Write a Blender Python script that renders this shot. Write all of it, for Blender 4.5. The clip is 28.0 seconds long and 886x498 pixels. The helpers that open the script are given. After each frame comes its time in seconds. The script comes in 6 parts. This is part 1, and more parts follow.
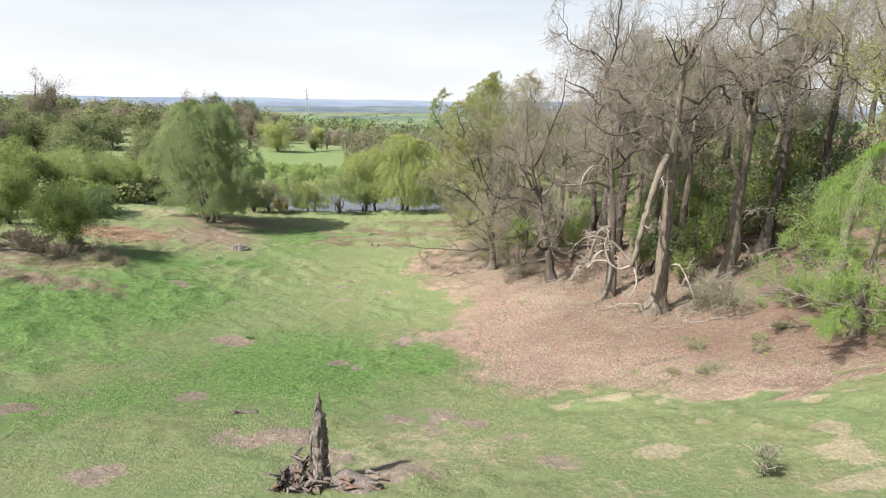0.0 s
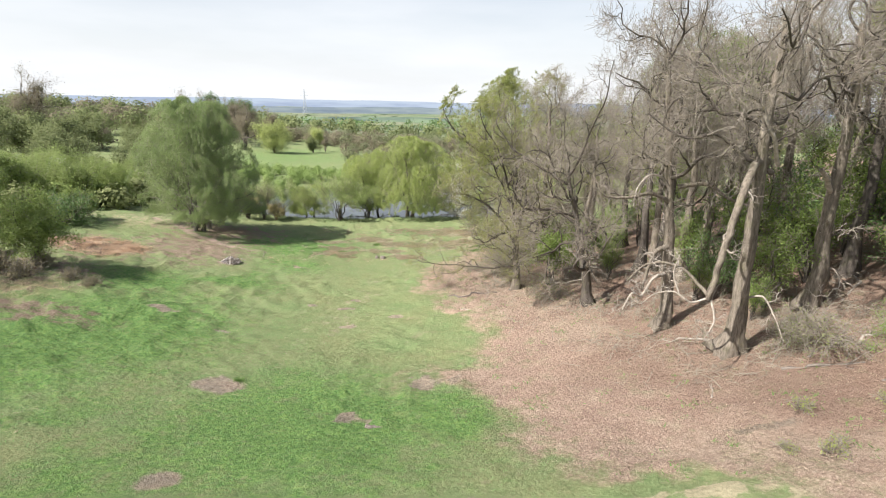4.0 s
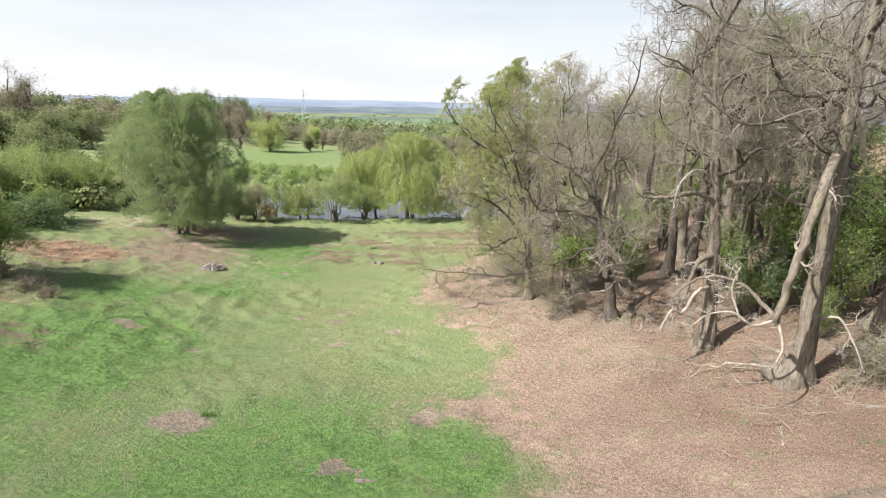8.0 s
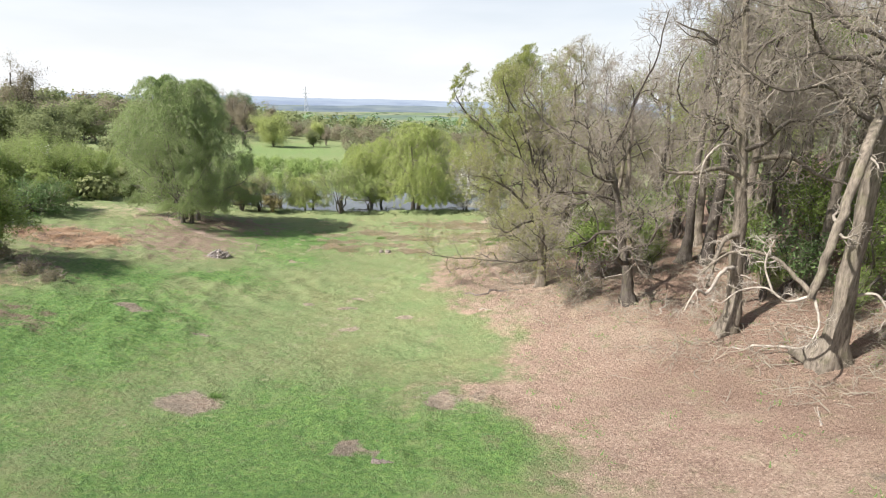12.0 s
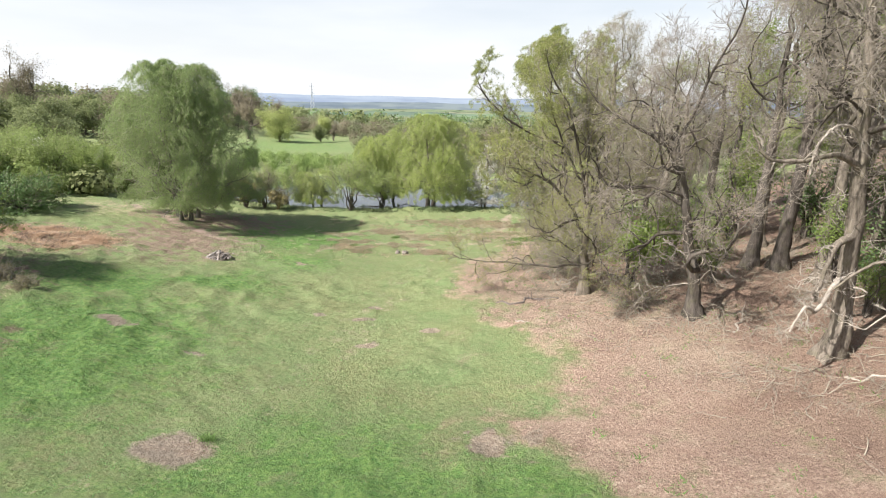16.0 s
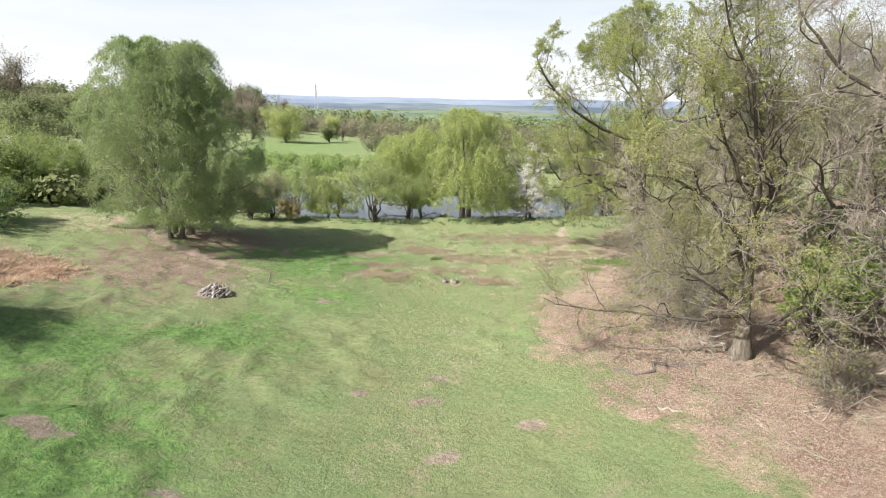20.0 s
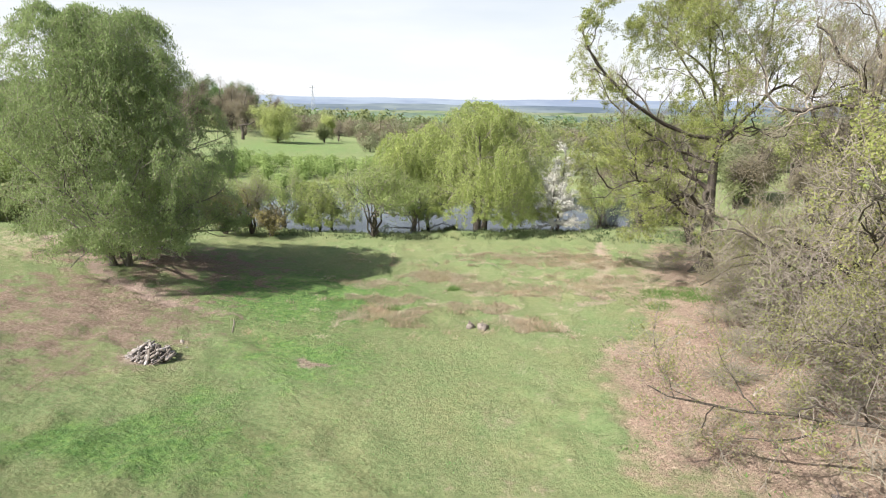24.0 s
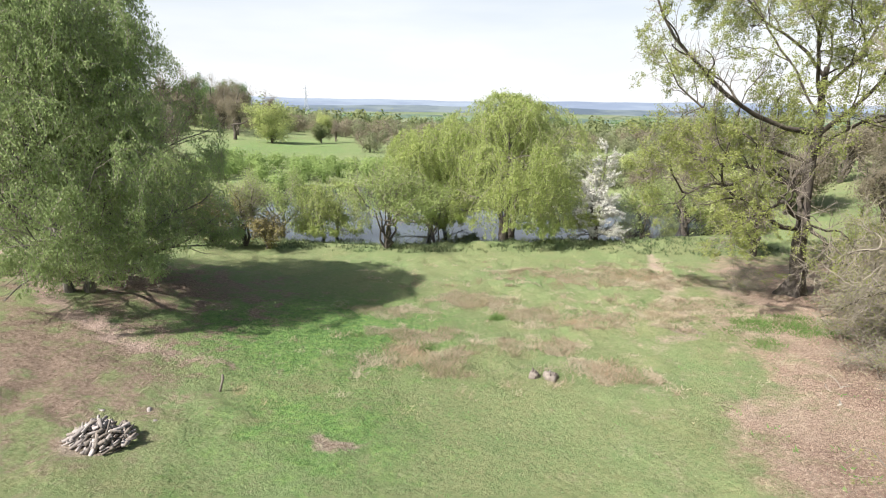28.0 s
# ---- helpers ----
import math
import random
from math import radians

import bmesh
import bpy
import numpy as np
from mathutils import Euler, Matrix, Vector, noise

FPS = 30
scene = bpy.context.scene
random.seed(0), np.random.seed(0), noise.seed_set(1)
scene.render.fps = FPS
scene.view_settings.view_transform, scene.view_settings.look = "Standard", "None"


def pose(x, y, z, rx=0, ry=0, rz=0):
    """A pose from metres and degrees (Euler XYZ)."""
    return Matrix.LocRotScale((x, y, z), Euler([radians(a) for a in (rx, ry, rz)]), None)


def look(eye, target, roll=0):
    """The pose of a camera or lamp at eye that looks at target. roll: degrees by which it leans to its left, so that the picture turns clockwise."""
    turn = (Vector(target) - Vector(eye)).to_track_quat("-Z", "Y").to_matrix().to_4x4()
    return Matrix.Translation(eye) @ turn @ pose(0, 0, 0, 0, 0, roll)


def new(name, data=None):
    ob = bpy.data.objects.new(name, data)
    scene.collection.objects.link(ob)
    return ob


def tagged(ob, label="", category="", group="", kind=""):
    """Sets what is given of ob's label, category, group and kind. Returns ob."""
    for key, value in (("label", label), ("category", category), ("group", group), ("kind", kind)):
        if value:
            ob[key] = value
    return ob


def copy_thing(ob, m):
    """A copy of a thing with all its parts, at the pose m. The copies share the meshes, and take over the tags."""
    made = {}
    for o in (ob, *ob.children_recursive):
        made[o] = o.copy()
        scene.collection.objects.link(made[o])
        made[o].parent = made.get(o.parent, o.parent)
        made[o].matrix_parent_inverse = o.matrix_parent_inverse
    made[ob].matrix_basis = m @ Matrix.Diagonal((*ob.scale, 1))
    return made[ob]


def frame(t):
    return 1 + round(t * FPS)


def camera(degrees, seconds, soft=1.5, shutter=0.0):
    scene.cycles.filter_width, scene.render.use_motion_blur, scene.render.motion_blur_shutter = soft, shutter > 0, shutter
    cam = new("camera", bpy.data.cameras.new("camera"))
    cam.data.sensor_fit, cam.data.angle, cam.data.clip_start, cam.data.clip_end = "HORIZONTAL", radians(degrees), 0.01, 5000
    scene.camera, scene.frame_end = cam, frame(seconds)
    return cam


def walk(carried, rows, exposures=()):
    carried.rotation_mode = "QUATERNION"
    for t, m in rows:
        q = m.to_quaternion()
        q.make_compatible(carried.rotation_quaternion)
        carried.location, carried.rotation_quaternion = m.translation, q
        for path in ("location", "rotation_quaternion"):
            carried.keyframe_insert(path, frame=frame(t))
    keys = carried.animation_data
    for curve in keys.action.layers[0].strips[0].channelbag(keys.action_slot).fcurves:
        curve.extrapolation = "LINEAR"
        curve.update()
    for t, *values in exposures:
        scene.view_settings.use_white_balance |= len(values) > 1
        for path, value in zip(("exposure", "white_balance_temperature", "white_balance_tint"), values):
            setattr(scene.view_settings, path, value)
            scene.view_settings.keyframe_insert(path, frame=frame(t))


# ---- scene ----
cam = camera(78.4, 28.0, soft=1.1)
METRES, EYE, TILT, LEAN, TURN = 40.0, 8.92, -3.7, 1.6, 0.0
ROWS = [
    (0.0, 0.0, 0.0, 0.0, 0.46, -11.24, -2.33),
    (0.5, -0.0075, 0.0184, 0.0007, 0.29, -11.2, -2.35),
    (1.0, -0.0145, 0.0344, 0.0006, 0.16, -11.2, -2.42),
    (1.5, -0.0207, 0.0504, 0.0005, 0.07, -11.21, -2.43),
    (2.0, -0.0264, 0.0686, 0.0005, 0.07, -11.19, -2.47),
    (2.5, -0.0305, 0.085, 0.0005, 0.09, -11.17, -2.5),
    (3.0, -0.0341, 0.1018, 0.0004, 0.13, -11.13, -2.53),
    (3.5, -0.0366, 0.1159, 0.0008, 0.16, -11.11, -2.54),
    (5.5, -0.0384, 0.1666, -0.0016, 0.21, -11.12, -2.55),
    (6.0, -0.037, 0.1801, -0.0029, 0.22, -11.11, -2.54),
    (6.5, -0.0361, 0.1926, -0.0041, 0.21, -11.09, -2.52),
    (7.0, -0.0373, 0.2056, -0.0056, 0.16, -11.1, -2.52),
    (7.5, -0.0404, 0.2168, -0.0071, 0.13, -11.11, -2.53),
    (8.0, -0.0446, 0.2282, -0.0093, 0.11, -11.11, -2.55),
    (8.5, -0.0486, 0.2368, -0.0118, 0.09, -11.1, -2.59),
    (9.0, -0.0509, 0.2409, -0.015, 0.09, -11.12, -2.61),
    (9.5, -0.0518, 0.2413, -0.0179, 0.08, -11.13, -2.6),
    (10.0, -0.0522, 0.2411, -0.0211, 0.07, -11.15, -2.61),
    (10.5, -0.0529, 0.2412, -0.0246, 0.12, -11.16, -2.6),
    (11.0, -0.0542, 0.2414, -0.0281, 0.19, -11.17, -2.62),
    (11.5, -0.0558, 0.2415, -0.0314, 0.24, -11.19, -2.62),
    (12.0, -0.0576, 0.2435, -0.0348, 0.33, -11.23, -2.61),
    (12.5, -0.0595, 0.2486, -0.0372, 0.4, -11.28, -2.61),
    (14.5, -0.0693, 0.2907, -0.0444, 0.68, -11.42, -2.6),
    (15.0, -0.0742, 0.3058, -0.046, 0.78, -11.46, -2.61),
    (15.5, -0.0808, 0.3232, -0.0476, 0.84, -11.52, -2.61),
    (16.0, -0.0899, 0.3462, -0.0493, 0.93, -11.57, -2.61),
    (16.5, -0.1012, 0.3705, -0.0508, 1.0, -11.57, -2.61),
    (17.0, -0.1146, 0.3991, -0.0524, 1.07, -11.58, -2.63),
    (17.5, -0.1265, 0.4279, -0.0541, 1.14, -11.58, -2.63),
    (18.0, -0.1404, 0.4607, -0.0558, 1.19, -11.57, -2.64),
    (18.5, -0.1522, 0.4919, -0.0568, 1.25, -11.58, -2.63),
    (19.0, -0.163, 0.5248, -0.0579, 1.26, -11.53, -2.62),
    (19.5, -0.1713, 0.5524, -0.0588, 1.28, -11.5, -2.59),
    (20.0, -0.1788, 0.58, -0.06, 1.26, -11.46, -2.58),
    (20.5, -0.1839, 0.6045, -0.0608, 1.23, -11.43, -2.56),
    (21.0, -0.1878, 0.6307, -0.0617, 1.19, -11.42, -2.55),
    (21.5, -0.1904, 0.6548, -0.0622, 1.15, -11.4, -2.55),
    (23.5, -0.2055, 0.7577, -0.0642, 1.04, -11.43, -2.42),
    (24.0, -0.2135, 0.7861, -0.0644, 0.98, -11.42, -2.42),
    (24.5, -0.2204, 0.8104, -0.0657, 0.89, -11.37, -2.45),
    (25.0, -0.2273, 0.8335, -0.0675, 0.81, -11.32, -2.47),
    (25.5, -0.2327, 0.8528, -0.069, 0.71, -11.29, -2.47),
    (26.0, -0.2387, 0.8726, -0.0705, 0.64, -11.24, -2.44),
    (26.5, -0.2449, 0.8889, -0.0715, 0.58, -11.21, -2.44),
    (27.0, -0.2523, 0.9047, -0.0726, 0.48, -11.2, -2.44),
    (27.5, -0.2597, 0.9183, -0.0738, 0.38, -11.2, -2.44),
    (28.0, -0.2685, 0.9323, -0.0756, 0.28, -11.22, -2.41),
]
walk(cam, [(t, pose(0, 0, EYE, TILT, LEAN, TURN) @ pose(METRES * x, METRES * y, METRES * z, 90 + pitch, roll, yaw)) for t, x, y, z, yaw, pitch, roll in ROWS],
     exposures=[(0.0, 0.95), (12.0, 0.99), (20.0, 1.01), (28.0, 1.03)])

# ---- daylight: a hazy spring sun from behind on one side ----
SUN_EL, SUN_AZ = 47.0, (0.88, 0.47)          # height, and the way the shadows fall
world = bpy.data.worlds.new("sky")
scene.world = world
world.use_nodes = True
wn, wl = world.node_tree.nodes, world.node_tree.links
sky = wn.new("ShaderNodeTexSky")
sky.sky_type, sky.sun_disc = "NISHITA", False
sky.sun_elevation = radians(SUN_EL)
sky.sun_rotation = math.atan2(-SUN_AZ[0], -SUN_AZ[1])
sky.air_density, sky.dust_density, sky.ozone_density = 1.0, 2.5, 1.0
# thin white haze, thickest towards the horizon, with faint streaks
veil_co = wn.new("ShaderNodeTexCoord")
veil_split = wn.new("ShaderNodeSeparateXYZ")
veil_low = wn.new("ShaderNodeMapRange")
for key, v in (("From Min", 0.0), ("From Max", 0.4), ("To Min", 0.9), ("To Max", 0.12)):
    veil_low.inputs[key].default_value = v
veil_map = wn.new("ShaderNodeMapping")
veil_map.inputs["Scale"].default_value = (1.6, 1.6, 9.0)
veil = wn.new("ShaderNodeTexNoise")
veil.inputs["Scale"].default_value, veil.inputs["Detail"].default_value = 2.0, 5.0
veil_add = wn.new("ShaderNodeMapRange")
for key, v in (("From Min", 0.4), ("From Max", 0.7), ("To Min", 0.0), ("To Max", 0.15)):
    veil_add.inputs[key].default_value = v
veil_sum = wn.new("ShaderNodeMath")
veil_sum.operation, veil_sum.use_clamp = "ADD", True
sky_mix = wn.new("ShaderNodeMixRGB")
sky_mix.inputs[2].default_value = (7.0, 7.15, 7.4, 1)
wl.new(veil_co.outputs["Generated"], veil_split.inputs[0])
wl.new(veil_split.outputs["Z"], veil_low.inputs["Value"])
wl.new(veil_co.outputs["Generated"], veil_map.inputs["Vector"])
wl.new(veil_map.outputs[0], veil.inputs["Vector"])
wl.new(veil.outputs["Fac"], veil_add.inputs["Value"])
wl.new(veil_low.outputs[0], veil_sum.inputs[0])
wl.new(veil_add.outputs[0], veil_sum.inputs[1])
wl.new(veil_sum.outputs[0], sky_mix.inputs[0])
wl.new(sky.outputs[0], sky_mix.inputs[1])
wl.new(sky_mix.outputs[0], wn["Background"].inputs["Color"])
wn["Background"].inputs["Strength"].default_value = 0.078
sun = new("sun", bpy.data.lights.new("sun", "SUN"))
sun.data.energy, sun.data.angle, sun.data.color = 5.0, radians(0.6), (1.0, 0.955, 0.89)
sun.matrix_world = look((0, 0, 60), (60 * SUN_AZ[0] / math.tan(radians(SUN_EL)), 60 * SUN_AZ[1] / math.tan(radians(SUN_EL)), 0))


# ---- materials ----
def material(name, rough=0.85, spec=0.25):
    m = bpy.data.materials.new(name)
    m.use_nodes = True
    b = m.node_tree.nodes["Principled BSDF"]
    b.inputs["Roughness"].default_value = rough
    b.inputs["Specular IOR Level"].default_value = spec
    return m, m.node_tree.nodes, m.node_tree.links, b


def noise_node(n, l, co, scale, detail=4.0, rough=0.6):
    t = n.new("ShaderNodeTexNoise")
    t.inputs["Scale"].default_value, t.inputs["Detail"].default_value, t.inputs["Roughness"].default_value = scale, detail, rough
    l.new(co, t.inputs["Vector"])
    return t.outputs["Fac"]


def remap(n, l, value, a, b, c=0.0, d=1.0):
    r = n.new("ShaderNodeMapRange")
    for key, v in (("From Min", a), ("From Max", b), ("To Min", c), ("To Max", d)):
        r.inputs[key].default_value = v
    l.new(value, r.inputs["Value"])
    return r.outputs[0]


def sums(n, l, op, a, b):
    r = n.new("ShaderNodeMath")
    r.operation = op
    for k, v in ((0, a), (1, b)):
        if isinstance(v, (int, float)):
            r.inputs[k].default_value = v
        else:
            l.new(v, r.inputs[k])
    return r.outputs[0]


def mix(n, l, fac, a, b):
    r = n.new("ShaderNodeMixRGB")
    for k, v in ((0, fac), (1, a), (2, b)):
        if isinstance(v, tuple):
            r.inputs[k].default_value = (*v, 1)
        elif isinstance(v, (int, float)):
            r.inputs[k].default_value = v
        else:
            l.new(v, r.inputs[k])
    return r.outputs[0]


def relief(n, l, b, height, strength, distance):
    k = n.new("ShaderNodeBump")
    k.inputs["Strength"].default_value, k.inputs["Distance"].default_value = strength, distance
    l.new(height, k.inputs["Height"])
    l.new(k.outputs[0], b.inputs["Normal"])


def bark(name, dark, pale, moss=(0.16, 0.17, 0.07), mossy=0.2, scale=1.0):
    m, n, l, b = material(name, 0.9, 0.15)
    co = n.new("ShaderNodeTexCoord").outputs["Object"]
    st = n.new("ShaderNodeMapping")
    st.inputs["Scale"].default_value = (9 * scale, 9 * scale, 1.6 * scale)
    l.new(co, st.inputs["Vector"])
    ridge = noise_node(n, l, st.outputs[0], 1.4, 6, 0.7)
    blotch = noise_node(n, l, co, 0.9 * scale, 5)
    lichen = remap(n, l, noise_node(n, l, co, 2.3 * scale, 6), 0.5, 0.66)
    tone = mix(n, l, remap(n, l, ridge, 0.32, 0.68), dark, pale)
    tone = mix(n, l, remap(n, l, blotch, 0.3, 0.75, 0.0, 0.45), tone, tuple(0.6 * v for v in dark))
    tone = mix(n, l, sums(n, l, "MULTIPLY", lichen, mossy), tone, moss)
    l.new(tone, b.inputs["Base Color"])
    relief(n, l, b, ridge, 0.9, 0.04)
    return m


def leaf(name, a, b_, c, through_=0.35, rough=0.75):
    """Young leaves: three tones from leaf to leaf, with light coming through."""
    m, n, l, b = material(name, rough, 0.12)
    a, b_, c = ((v[0], v[1], v[2] * (1.15 if v[1] > v[0] else 1.0)) for v in (a, b_, c))
    geo = n.new("ShaderNodeNewGeometry")
    co = n.new("ShaderNodeTexCoord").outputs["Object"]
    big = noise_node(n, l, co, 0.45, 3)
    tone = mix(n, l, geo.outputs["Random Per Island"], a, b_)
    tone = mix(n, l, remap(n, l, big, 0.35, 0.7, 0.0, 0.75), tone, c)
    l.new(tone, b.inputs["Base Color"])
    t = n.new("ShaderNodeBsdfTranslucent")
    l.new(tone, t.inputs["Color"])
    s = n.new("ShaderNodeMixShader")
    s.inputs[0].default_value = through_
    l.new(b.outputs[0], s.inputs[1])
    l.new(t.outputs[0], s.inputs[2])
    l.new(s.outputs[0], n["Material Output"].inputs["Surface"])
    return m


def plain(name, a, b_, scale=6.0, rough=0.85, bump=0.4, dist=0.02, per_piece=0.0, per_thing=0.0):
    m, n, l, b = material(name, rough, 0.2)
    co = n.new("ShaderNodeTexCoord").outputs["Object"]
    fine = noise_node(n, l, co, scale, 6, 0.7)
    tone = mix(n, l, remap(n, l, fine, 0.3, 0.7), a, b_)
    if per_piece:
        rnd = n.new("ShaderNodeNewGeometry").outputs["Random Per Island"]
        tone = mix(n, l, remap(n, l, rnd, 0, 1, 0, per_piece), tone, tuple(1.6 * v for v in b_))
    if per_thing:
        rnd = n.new("ShaderNodeObjectInfo").outputs["Random"]
        tone = mix(n, l, remap(n, l, rnd, 0, 1, 0, per_thing), tone, tuple(0.35 * v for v in a))
    l.new(tone, b.inputs["Base Color"])
    relief(n, l, b, fine, bump, dist)
    return m


BARK_OAK = bark("oak_bark", (0.09, 0.075, 0.062), (0.32, 0.275, 0.225))
BARK_DARK = bark("dark_bark", (0.055, 0.047, 0.042), (0.18, 0.155, 0.135))
BARK_LIMB = bark("limb_bark", (0.045, 0.038, 0.033), (0.15, 0.128, 0.11), scale=1.6)
BARK_BIRCH = bark("birch_bark", (0.07, 0.065, 0.06), (0.29, 0.27, 0.24))
TWIG = plain("bare_twigs", (0.165, 0.143, 0.12), (0.34, 0.3, 0.255), 3.0, bump=0.1)
TWIG_PALE = plain("pale_twigs", (0.2, 0.175, 0.14), (0.37, 0.33, 0.265), 3.0, bump=0.1)
DEADWOOD = plain("bleached_deadwood", (0.19, 0.165, 0.14), (0.47, 0.42, 0.365), 5.0, bump=0.8, dist=0.03)
LEAF_OAK = leaf("young_oak_leaves", (0.28, 0.32, 0.085), (0.37, 0.4, 0.12), (0.25, 0.285, 0.09), 0.45)
LEAF_OLIVE = leaf("opening_oak_buds", (0.27, 0.28, 0.1), (0.35, 0.355, 0.13), (0.255, 0.25, 0.11), 0.42)
LEAF_FRESH = leaf("fresh_green_leaves", (0.18, 0.255, 0.06), (0.26, 0.325, 0.09), (0.14, 0.2, 0.05), 0.42)
LEAF_BIRCH = leaf("birch_leaves", (0.25, 0.33, 0.118), (0.37, 0.435, 0.175), (0.21, 0.285, 0.1), 0.43)
LEAF_WILLOW = leaf("willow_leaves", (0.34, 0.41, 0.115), (0.45, 0.5, 0.17), (0.31, 0.38, 0.11), 0.48)
LEAF_POND = leaf("pondside_leaves", (0.27, 0.35, 0.1), (0.36, 0.43, 0.15), (0.26, 0.3, 0.11), 0.45)
LEAF_BUSH = leaf("hawthorn_leaves", (0.22, 0.29, 0.08), (0.31, 0.37, 0.11), (0.2, 0.25, 0.075), 0.4)
LEAF_DARK = leaf("holly_leaves", (0.12, 0.195, 0.065), (0.18, 0.265, 0.09), (0.115, 0.18, 0.06), 0.3, 0.4)
LEAF_SCRUB = leaf("olive_scrub", (0.22, 0.24, 0.095), (0.29, 0.3, 0.13), (0.18, 0.22, 0.08), 0.4)
FAR_OLIVE = leaf("far_olive_woods", (0.19, 0.225, 0.09), (0.26, 0.285, 0.12), (0.18, 0.21, 0.085), 0.45)
FAR_BROWN = leaf("far_bare_woods", (0.215, 0.185, 0.135), (0.275, 0.235, 0.175), (0.21, 0.2, 0.13), 0.45)
FAR_GREEN = leaf("far_green_woods", (0.24, 0.34, 0.1), (0.32, 0.4, 0.13), (0.23, 0.31, 0.095), 0.5)
FAR_YELLOW = leaf("yellow_green_leaves", (0.37, 0.42, 0.14), (0.46, 0.5, 0.19), (0.34, 0.39, 0.13), 0.5)
LEAF_GORSE = leaf("bronze_gorse", (0.22, 0.19, 0.09), (0.3, 0.25, 0.1), (0.21, 0.2, 0.09), 0.3)
FAR_SAGE = leaf("far_budding_woods", (0.2, 0.23, 0.115), (0.265, 0.285, 0.15), (0.22, 0.22, 0.125), 0.45)
LEAF_LARCH = leaf("larch_needles", (0.17, 0.28, 0.05), (0.25, 0.36, 0.08), (0.15, 0.25, 0.05))
LEAF_BROWN = leaf("budding_brown_twigs", (0.25, 0.215, 0.14), (0.32, 0.27, 0.185), (0.25, 0.24, 0.13), 0.35)
BLOSSOM = leaf("white_blossom", (0.72, 0.7, 0.66), (0.8, 0.8, 0.77), (0.6, 0.58, 0.52), 0.4)
BRACKEN = leaf("dead_bracken", (0.36, 0.25, 0.17), (0.57, 0.43, 0.31), (0.44, 0.31, 0.215), 0.3, 0.8)
STRAW = leaf("dry_grass", (0.4, 0.34, 0.22), (0.52, 0.45, 0.3), (0.36, 0.33, 0.19), 0.35, 0.8)
GRASS = leaf("weed_leaves", (0.14, 0.24, 0.06), (0.22, 0.3, 0.1), (0.12, 0.21, 0.05), 0.45, 0.7)


# ---- meshes from arrays ----
def mesh_object(name, verts, faces, mat, parent=None, label="", smooth=False):
    """One mesh object; faces is an array of triangles or of quads."""
    verts, faces = np.asarray(verts, np.float32), np.asarray(faces, np.int32)
    k = faces.shape[1]
    me = bpy.data.meshes.new(name)
    me.vertices.add(len(verts))
    me.vertices.foreach_set("co", verts.ravel())
    me.loops.add(faces.size)
    me.loops.foreach_set("vertex_index", faces.ravel())
    me.polygons.add(len(faces))
    me.polygons.foreach_set("loop_start", np.arange(0, faces.size, k, dtype=np.int32))
    if smooth:
        me.polygons.foreach_set("use_smooth", np.ones(len(faces), bool))
    me.update(calc_edges=True)
    me.materials.append(mat)
    ob = new(name, me)
    if parent is not None:
        ob.parent = parent
    if label:
        ob["label"] = label
    return ob


def thing(name, x, y, label, category, group="", z=None, kind=""):
    ob = new(name)
    ob.location = (x, y, ground_z(x, y) if z is None else z)
    ob.empty_display_size = 0.2
    return tagged(ob, label, category, group, kind)


def unit(v):
    return v / np.maximum(np.linalg.norm(v, axis=-1, keepdims=True), 1e-9)


def tubes(P, R, sides, lumps=0.0, rng=None, shape=None):
    """Tapered tubes along polylines P (n, k, 3) of radii R (n, k): vertices and quads."""
    n, k, _ = P.shape
    t = unit(np.gradient(P, axis=1))
    ref = np.where(np.abs(t[:, :1, 2:3]) > 0.8, np.array([1.0, 0, 0]), np.array([0, 0, 1.0]))
    a = unit(np.cross(t, np.broadcast_to(ref, t.shape)))
    b = np.cross(t, a)
    ang = np.arange(sides) * 2 * np.pi / sides
    r = np.broadcast_to(R[..., None], (n, k, sides))
    if shape is not None:
        r = r * shape
    if lumps:
        r = r * (1 + lumps * rng.randn(n, k, sides))
    V = P[:, :, None] + r[..., None] * (np.cos(ang)[None, None, :, None] * a[:, :, None] + np.sin(ang)[None, None, :, None] * b[:, :, None])
    i = np.arange(n)[:, None, None] * k * sides + np.arange(k - 1)[None, :, None] * sides
    s = np.arange(sides)[None, None, :]
    s2 = (s + 1) % sides
    F = np.stack([i + s, i + s2, i + sides + s2, i + sides + s], -1).reshape(-1, 4)
    return V.reshape(-1, 3), F


def join(*pieces):
    V, F, at = [], [], 0
    for v, f in pieces:
        V.append(v)
        F.append(f + at)
        at += len(v)
    return np.concatenate(V), np.concatenate(F)


